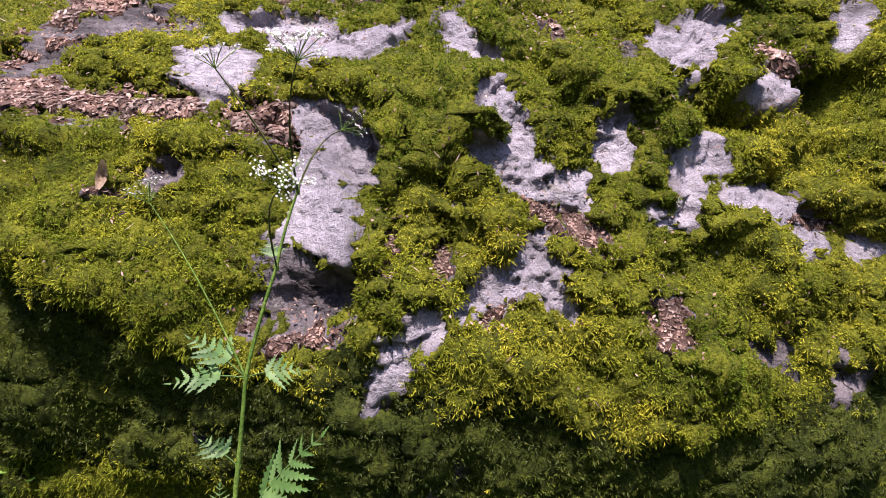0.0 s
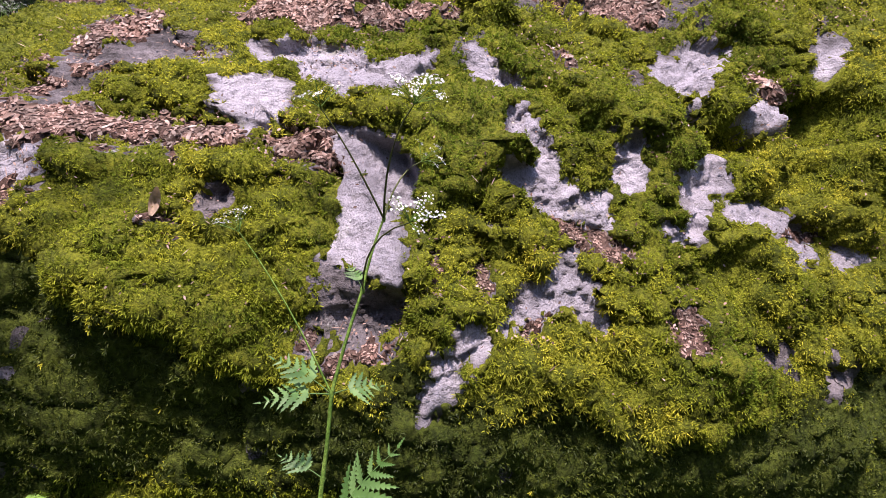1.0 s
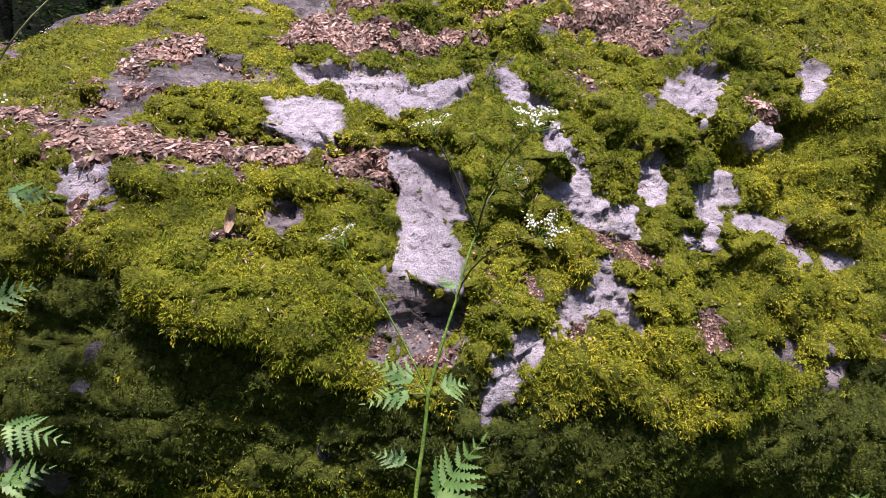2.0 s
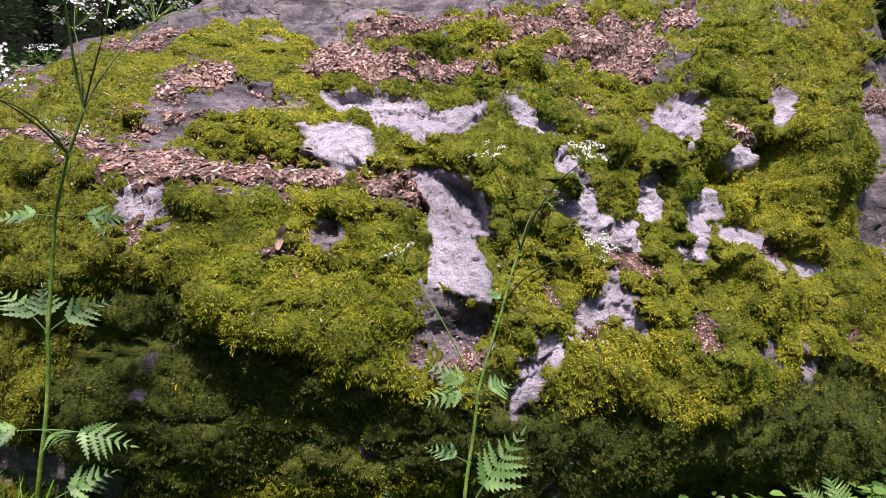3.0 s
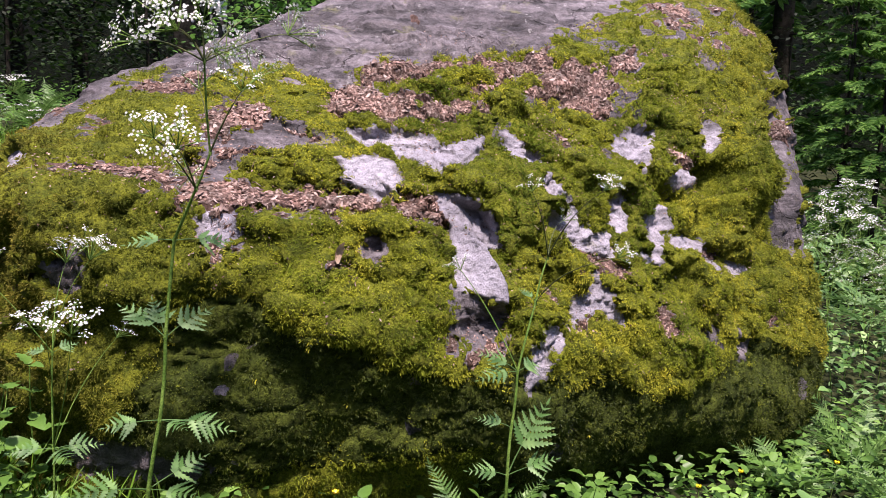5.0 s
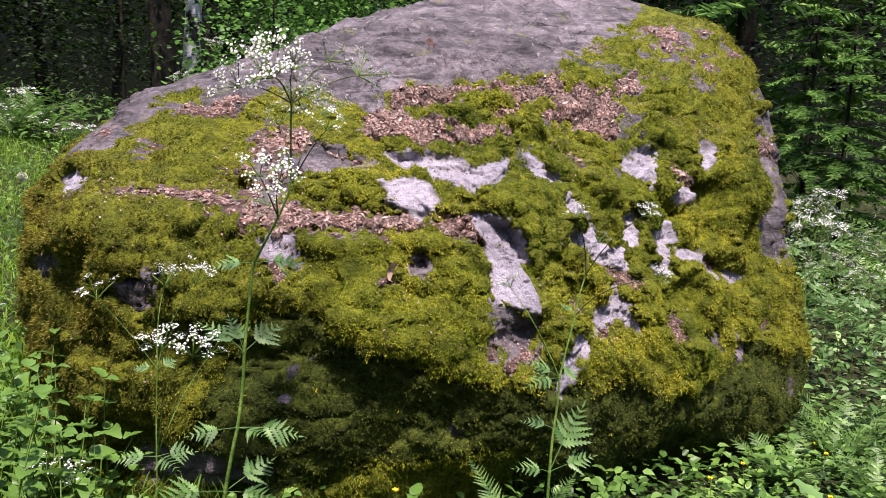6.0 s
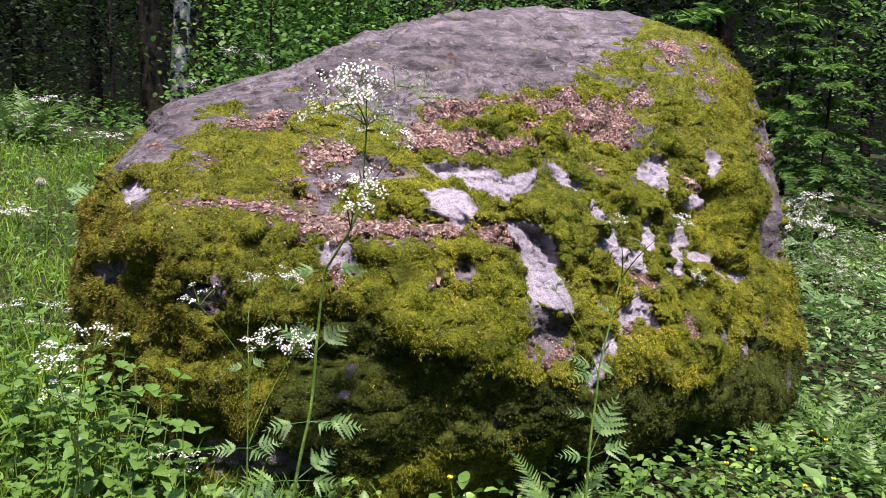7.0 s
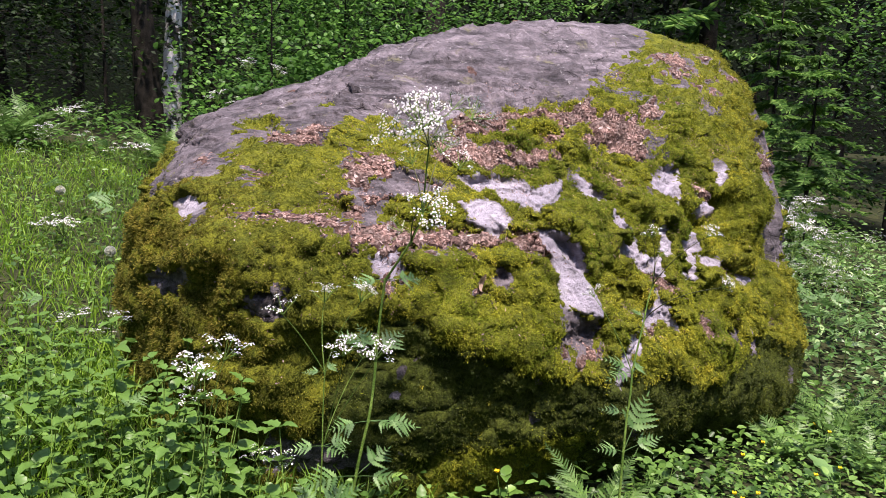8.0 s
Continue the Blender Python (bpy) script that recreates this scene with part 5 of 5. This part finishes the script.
def leaf_cover(name, x, y, height, length, width, rise, mat, label, category):
    """Many small folded leaves, each of eight triangles, standing at a height over the ground."""
    count = len(x)
    p = np.stack([x, y, ground_height(x, y) + height], 1)
    a = rng.uniform(0, 2 * np.pi, count)
    way = unit(np.stack([np.cos(a), np.sin(a), rise + 0.35 * rng.normal(size=count)], 1))
    side = unit(np.cross(way, np.array([0, 0, 1.0]) + 0.3 * rng.normal(size=(count, 3))))
    up = np.cross(side, way)
    h, w = length[:, None], width[:, None]
    near_rib, far_rib = p + way * h * 0.25 - up * w * 0.12, p + way * h * 0.62 - up * w * 0.1
    tip = p + way * h - np.array([0, 0, 1.0]) * h * 0.2
    verts = np.stack([p, near_rib - side * w * 0.46 + up * w * 0.2, near_rib, near_rib + side * w * 0.46 + up * w * 0.2,
                      far_rib - side * w * 0.38 + up * w * 0.12, far_rib, far_rib + side * w * 0.38 + up * w * 0.12, tip], 1).reshape(-1, 3)
    i = 8 * np.arange(count)[:, None]
    faces = np.concatenate([i + f for f in ([0, 1, 2], [0, 2, 3], [1, 4, 5], [1, 5, 2], [2, 5, 6], [2, 6, 3], [4, 7, 5], [5, 7, 6])], 1).reshape(-1, 3)
    return tagged(new(name, mesh_from(name, verts, faces, mat)), label, category, kind="stuff")


def region(count, x0, x1, y0, y1, gap=0.0):
    x, y = rng.uniform(x0, x1, count), rng.uniform(y0, y1, count)
    # the growth thins out past its borders instead of ending in a line
    rim = np.minimum(np.minimum(x - x0, x1 - x), np.minimum(y - y0, y1 - y))
    stray = np.random.default_rng(count).normal(size=(2, count)) * 0.15 * smooth(-rim, -0.45, 0.0)
    x, y = x + stray[0], y + stray[1]
    keep = outside_boulder(x, y, gap)
    return x[keep], y[keep]


def grass(name, x, y, low, high, mat, label):
    count = len(x)
    p = np.stack([x, y, ground_height(x, y) - 0.01], 1)
    h = rng.uniform(low, high, count)[:, None] * (0.7 + 0.5 * smooth(fbm(p, 1.5, 2, 91), -0.5, 0.5))[:, None]
    lean = np.concatenate([rng.normal(size=(count, 2)) * 0.35, np.ones((count, 1))], 1)
    lean = unit(lean)
    a = rng.uniform(0, np.pi, count)
    side = np.stack([np.cos(a), np.sin(a), 0 * a], 1) * rng.uniform(0.0022, 0.0052, count)[:, None]
    out = lean * (1, 1, 0)
    m1, m2 = p + lean * h * 0.45, p + lean * h * 0.8 + out * h * 0.25
    tip = p + lean * h * 0.95 + out * h * 0.75
    verts = np.stack([p - side, p + side, m1 - side, m1 + side, m2 - side * 0.7, m2 + side * 0.7, tip], 1).reshape(-1, 3)
    i = 7 * np.arange(count)[:, None]
    faces = np.concatenate([i + [0, 1, 3], i + [0, 3, 2], i + [2, 3, 5], i + [2, 5, 4], i + [4, 5, 6]], 1).reshape(-1, 3)
    return tagged(new(name, mesh_from(name, verts, faces, mat)), label, "grass", kind="stuff")


x, y = region(32000, -6.5, 0.5, 3.4, 10.8, 0.1)
grass("meadow_grass", x, y, 0.05, 0.17, GRASS, "bright green meadow grass")
x, y = region(8000, -6.0, 6.0, -4.0, 1.1)
grass("trodden_grass", x, y, 0.04, 0.14, GRASS, "short trodden grass on the open ground")
x, y = region(9000, -3.6, -1.2, 0.9, 3.6, 0.02)
grass("rough_grass", x, y, 0.10, 0.3, GRASS, "sparse grass among the herbs")
x, y = region(8000, -6.5, 0.5, 3.6, 10.5, 0.1)
size = rng.uniform(0.03, 0.07, len(x))
leaf_cover("meadow_herbs", x, y, rng.uniform(0.01, 0.22, len(x)), size, size * 0.6, 0.2, HERB, "bright green low herbs in the meadow", "undergrowth")
x, y = region(7000, -4.2, 0.2, 0.9, 4.0, 0.05)
size = rng.uniform(0.025, 0.07, len(x))
leaf_cover("low_herbs", x, y, rng.uniform(0.01, 0.30, len(x)) ** 1.3, size, size * 0.65, 0.15, HERB, "low mixed green herbs covering the ground", "undergrowth")
x, y = region(5000, -0.2, 2.6, 0.9, 2.4, 0.02)
size = rng.uniform(0.025, 0.07, len(x))
leaf_cover("low_herbs", x, y, rng.uniform(0.01, 0.22, len(x)), size, size * 0.6, 0.15, HERB, "low green herbs at the boulder's foot", "undergrowth")
x, y = region(20000, 1.9, 7.5, 1.2, 9.0, 0.08)
size = rng.uniform(0.03, 0.085, len(x))
leaf_cover("ground_elder", x, y, 0.05 + 0.5 * rng.random(len(x)) ** 0.8, size, size * 0.6, 0.1, PALE, "dense pale green ground elder leaves", "undergrowth")
x, y = region(7500, -8.0, 8.0, 9.6, 15.0)
size = rng.uniform(0.06, 0.13, len(x))
leaf_cover("wood_edge_herbs", x, y, rng.uniform(0.02, 0.5, len(x)), size, size * 0.55, 0.1, SHRUB, "dark green herbs at the edge of the wood", "undergrowth")


# ---- trees ----
def tree_crown(count, low, high, radius, leaf, mat, seed, flat=0.3, name="crown", fine=False):
    """Leaves gathered in sprays round many twig ends, with gaps between."""
    local = np.random.default_rng(seed)
    sprays = max(count // 26, 4)
    a, t = local.uniform(0, 2 * np.pi, sprays), local.random(sprays)
    r = radius * np.sqrt(local.random(sprays)) * (1.05 - 0.5 * t)
    c = np.stack([r * np.cos(a), r * np.sin(a), low + (high - low) * t], 1)
    which = local.integers(sprays, size=count)
    spread = radius * 0.22
    p = c[which] + local.normal(size=(count, 3)) * (spread, spread, spread * flat)
    b = local.uniform(0, 2 * np.pi, count)
    way = unit(np.stack([np.cos(b), np.sin(b), -0.25 + 0.3 * local.normal(size=count)], 1))
    side = unit(np.cross(way, np.array([0, 0, 1.0]) + 0.35 * local.normal(size=(count, 3))))
    up = np.cross(side, way)
    h = (leaf * local.uniform(0.6, 1.2, count))[:, None]
    w = h * 0.62
    if fine is False:
        mid = p + way * h * 0.45
        verts = np.stack([p, mid - side * w * 0.5 + up * w * 0.12, mid + side * w * 0.5 + up * w * 0.12, p + way * h], 1).reshape(-1, 3)
        i = 4 * np.arange(count)[:, None]
        faces = np.concatenate([i + [0, 1, 2], i + [1, 3, 2]], 1).reshape(-1, 3)
    else:
        near, far = p + way * h * 0.22, p + way * h * 0.66 - up * h * 0.04
        verts = np.stack([p, near - side * w * 0.5 + up * w * 0.1, near + side * w * 0.5 + up * w * 0.1, far - side * w * 0.55, far + side * w * 0.55, p + way * h - up * h * 0.14], 1).reshape(-1, 3)
        i = 6 * np.arange(count)[:, None]
        faces = np.concatenate([i + [0, 1, 2], i + [1, 3, 4], i + [1, 4, 2], i + [3, 5, 4]], 1).reshape(-1, 3)
    return mesh_from(name, verts, faces, mat), c


def broadleaf_tree(x, y, height, radius, trunk, low, count, leaf, label, bark=BARK, mat=SHRUB, seed=1, name="tree", group="trees of the wood", limbs=9):
    tree = new(name)
    tree.location = (x, y, float(ground_height(x, y)) - 0.05)
    tagged(tree, label, "tree", group)
    crown, twigs = tree_crown(count, low, height, radius, leaf, mat, seed, fine=leaf < 0.082)
    heap = Heap()
    bow = np.random.default_rng(seed).normal(size=2) * 0.02 * height
    line = arc((0, 0, 0), (bow[0], bow[1], height * 0.95), 0, 8, (bow[1] * 0.4, bow[0] * 0.3, 0))
    tube(heap, line, np.linspace(trunk, trunk * 0.25, 8) * np.array([1.25] + [1] * 7), 9)
    child("trunk", heap.mesh("trunk", bark), tree)
    for c in twigs[:: max(len(twigs) // limbs, 1)]:
        heap = Heap()
        k = min(max(c[2] / height - 0.12, 0.05), 0.9)
        start = np.array((bow[0] * k, bow[1] * k, height * 0.95 * k))
        tube(heap, arc(start, c, 0.06 * height, 5), np.linspace(trunk * 0.22, 0.006, 5), 4)
        child("branch", heap.mesh("branch", bark), tree)
    child("crown", crown, tree, "loose sprays of green leaves")
    return tree


def spruce(x, y, height, radius, trunk, label, tiers, seed, per=24, needle=0.075, name="spruce"):
    """A spruce: tiers of drooping boughs set with short needled shoots."""
    local = np.random.default_rng(seed)
    tree = new(name)
    tree.location = (x, y, float(ground_height(x, y)) - 0.05)
    tagged(tree, label, "tree", "trees of the wood")
    heap = Heap()
    tube(heap, [(0, 0, height * t) for t in np.linspace(0, 1, 7)], np.linspace(trunk, 0.008, 7), 9)
    child("trunk", heap.mesh("trunk", BARK), tree)
    for k in range(tiers):
        t = (k + 0.5) / tiers
        z = height * (0.04 + 0.94 * t)
        for j in range(local.integers(5, 8)):
            a = local.uniform(0, 2 * np.pi)
            r = radius * (1 - t) ** 0.8 * local.uniform(0.7, 1.1) + 0.06
            d = np.array((math.cos(a), math.sin(a), 0))
            end = d * r + np.array((0, 0, z - 0.22 * r))
            line = arc((0, 0, z), end, 0.05 * r, 6)
            wood, needles = Heap(), Heap()
            tube(wood, line, np.linspace(max(0.1 * trunk, 0.006), 0.003, 6), 4)
            for q in range(per):
                s = 0.18 + 0.82 * (q + local.random()) / per
                p = np.array((0, 0, z)) * (1 - s) + end * s + np.array((0, 0, 0.2 * r * s * (1 - s)))
                for sgn in (-1, -0.5, 0.5, 1):
                    e = unit((d * 0.6 + sgn * np.array((-d[1], d[0], 0)) + np.array((0, 0, -0.35 + 0.25 * local.normal())))[None])[0]
                    size = needle * (0.6 + 0.8 * local.random()) * (1.3 - 0.6 * s) * (1 + r * 0.3)
                    m = np.array(upright(e, local.uniform(0, 3)))
                    for w in (0, 1):
                        u = m[:, w] * size * 0.10
                        needles.add([p - u * 0.7, p + u * 0.7, p + e * size * 0.6 + u, p + e * size * 0.6 - u, p + e * size], [(0, 1, 2), (0, 2, 3), (3, 2, 4)])
            bough = child("bough", wood.mesh("bough", BARK), tree)
            child("needles", needles.mesh("needles", NEEDLE), bough, "green needled shoots")
    return tree


spruce(5.35, 4.6, 2.75, 1.15, 0.035, "young green spruce with light new shoots", 15, 11)
spruce(6.9, 6.3, 3.4, 1.3, 0.05, "young green spruce in the shade", 16, 12)
spruce(8.5, 9.0, 13.0, 2.8, 0.2, "tall dark spruce with drooping boughs", 20, 13, 13, 0.2)
broadleaf_tree(0.15, 13.4, 15, 3.0, 0.16, 5.5, 1500, 0.12, "birch with white bark at the edge of the wood", BIRCH, SHRUB, 21)
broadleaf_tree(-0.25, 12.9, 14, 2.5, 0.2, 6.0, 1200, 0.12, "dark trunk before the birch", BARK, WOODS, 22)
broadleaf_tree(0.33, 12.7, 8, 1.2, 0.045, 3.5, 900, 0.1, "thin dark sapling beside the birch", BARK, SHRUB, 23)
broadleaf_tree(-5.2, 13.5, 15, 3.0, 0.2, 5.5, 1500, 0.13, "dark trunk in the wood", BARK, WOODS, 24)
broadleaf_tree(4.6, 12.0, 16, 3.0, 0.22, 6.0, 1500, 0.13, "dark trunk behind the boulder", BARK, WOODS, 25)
# hazel-like shrubs that fill the wood's edge
hazel = broadleaf_tree(1.6, 10.6, 3.6, 1.5, 0.035, 0.5, 3200, 0.09, "leafy green hazel shrub at the wood's edge", BARK, SHRUB, 31, "shrub", "shrubs at the wood's edge")
hazel_low = broadleaf_tree(3.6, 9.6, 2.8, 1.4, 0.03, 0.4, 3000, 0.085, "leafy green shrub in half shade", BARK, SHRUB, 32, "shrub", "shrubs at the wood's edge")
for k, (x, y, s) in enumerate(((1.9, 10.0, 0.9), (2.9, 11.6, 1.15), (4.4, 8.9, 0.9), (1.6, 13.4, 1.35), (9.4, 6.0, 1.1))):
    copy_thing((hazel, hazel_low)[k % 2], pose(x, y, float(ground_height(x, y)) - 0.05, 0, 0, 70 * k + 20) @ Matrix.Scale(s, 4))

# bright hazels close behind the boulder
HAZEL = leafy_material("hazel_leaf", (0.055, 0.145, 0.03), (0.085, 0.205, 0.042), (0.13, 0.28, 0.06), 0.5, 0.5, 0.9)
bright = broadleaf_tree(0.45, 8.6, 3.0, 1.1, 0.025, 0.9, 2600, 0.08, "bright green hazel shrub behind the boulder", BARK, HAZEL, 51, "shrub", "shrubs at the wood's edge")
for x, y, s in ((1.5, 9.0, 1.05), (2.6, 9.3, 1.1)):
    copy_thing(bright, pose(x, y, float(ground_height(x, y)) - 0.05, 0, 0, 80 * x) @ Matrix.Scale(s, 4))

# darker copy of the shrub leaf: the wood's shade is put into the green
DIM = leafy_material("shade_toned_leaf", (0.004, 0.012, 0.003), (0.01, 0.026, 0.006), (0.026, 0.06, 0.013), 0.35, 0.6, 0.5)
dim = broadleaf_tree(-0.9, 13.2, 4.4, 1.7, 0.035, 0.7, 3000, 0.10, "dark green shrub, the wood's shade put into its leaf colour", BARK, DIM, 52, "shrub", "shrubs at the wood's edge")
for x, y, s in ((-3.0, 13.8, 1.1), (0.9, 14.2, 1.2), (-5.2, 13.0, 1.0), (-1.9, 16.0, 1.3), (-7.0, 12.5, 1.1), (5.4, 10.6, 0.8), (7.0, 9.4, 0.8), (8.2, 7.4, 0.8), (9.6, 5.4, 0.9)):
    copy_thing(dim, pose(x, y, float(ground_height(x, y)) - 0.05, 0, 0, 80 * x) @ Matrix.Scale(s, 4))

# the wood all round; its unseen side is added to hold back low sky light
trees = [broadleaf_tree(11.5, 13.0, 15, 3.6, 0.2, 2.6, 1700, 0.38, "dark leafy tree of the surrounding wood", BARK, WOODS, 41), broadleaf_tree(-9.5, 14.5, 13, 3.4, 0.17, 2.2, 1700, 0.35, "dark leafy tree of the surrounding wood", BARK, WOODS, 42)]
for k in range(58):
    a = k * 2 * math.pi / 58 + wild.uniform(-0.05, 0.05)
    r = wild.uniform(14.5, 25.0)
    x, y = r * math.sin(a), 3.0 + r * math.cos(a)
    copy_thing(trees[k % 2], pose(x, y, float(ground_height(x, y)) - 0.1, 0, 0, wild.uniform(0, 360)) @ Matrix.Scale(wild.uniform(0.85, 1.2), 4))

# a sheet closing the distance, the wood's deep shade painted on as near black
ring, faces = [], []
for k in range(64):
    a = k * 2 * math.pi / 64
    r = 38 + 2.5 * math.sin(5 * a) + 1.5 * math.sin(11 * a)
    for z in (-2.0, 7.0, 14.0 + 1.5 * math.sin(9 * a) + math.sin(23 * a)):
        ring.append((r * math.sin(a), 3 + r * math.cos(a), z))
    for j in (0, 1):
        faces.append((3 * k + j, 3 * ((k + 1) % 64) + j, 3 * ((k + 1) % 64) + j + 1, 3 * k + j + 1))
tagged(new("backdrop", mesh_from("backdrop", ring, faces, FAR)), "near-black sheet painted as the wood's shaded depth", "backdrop", kind="structure")
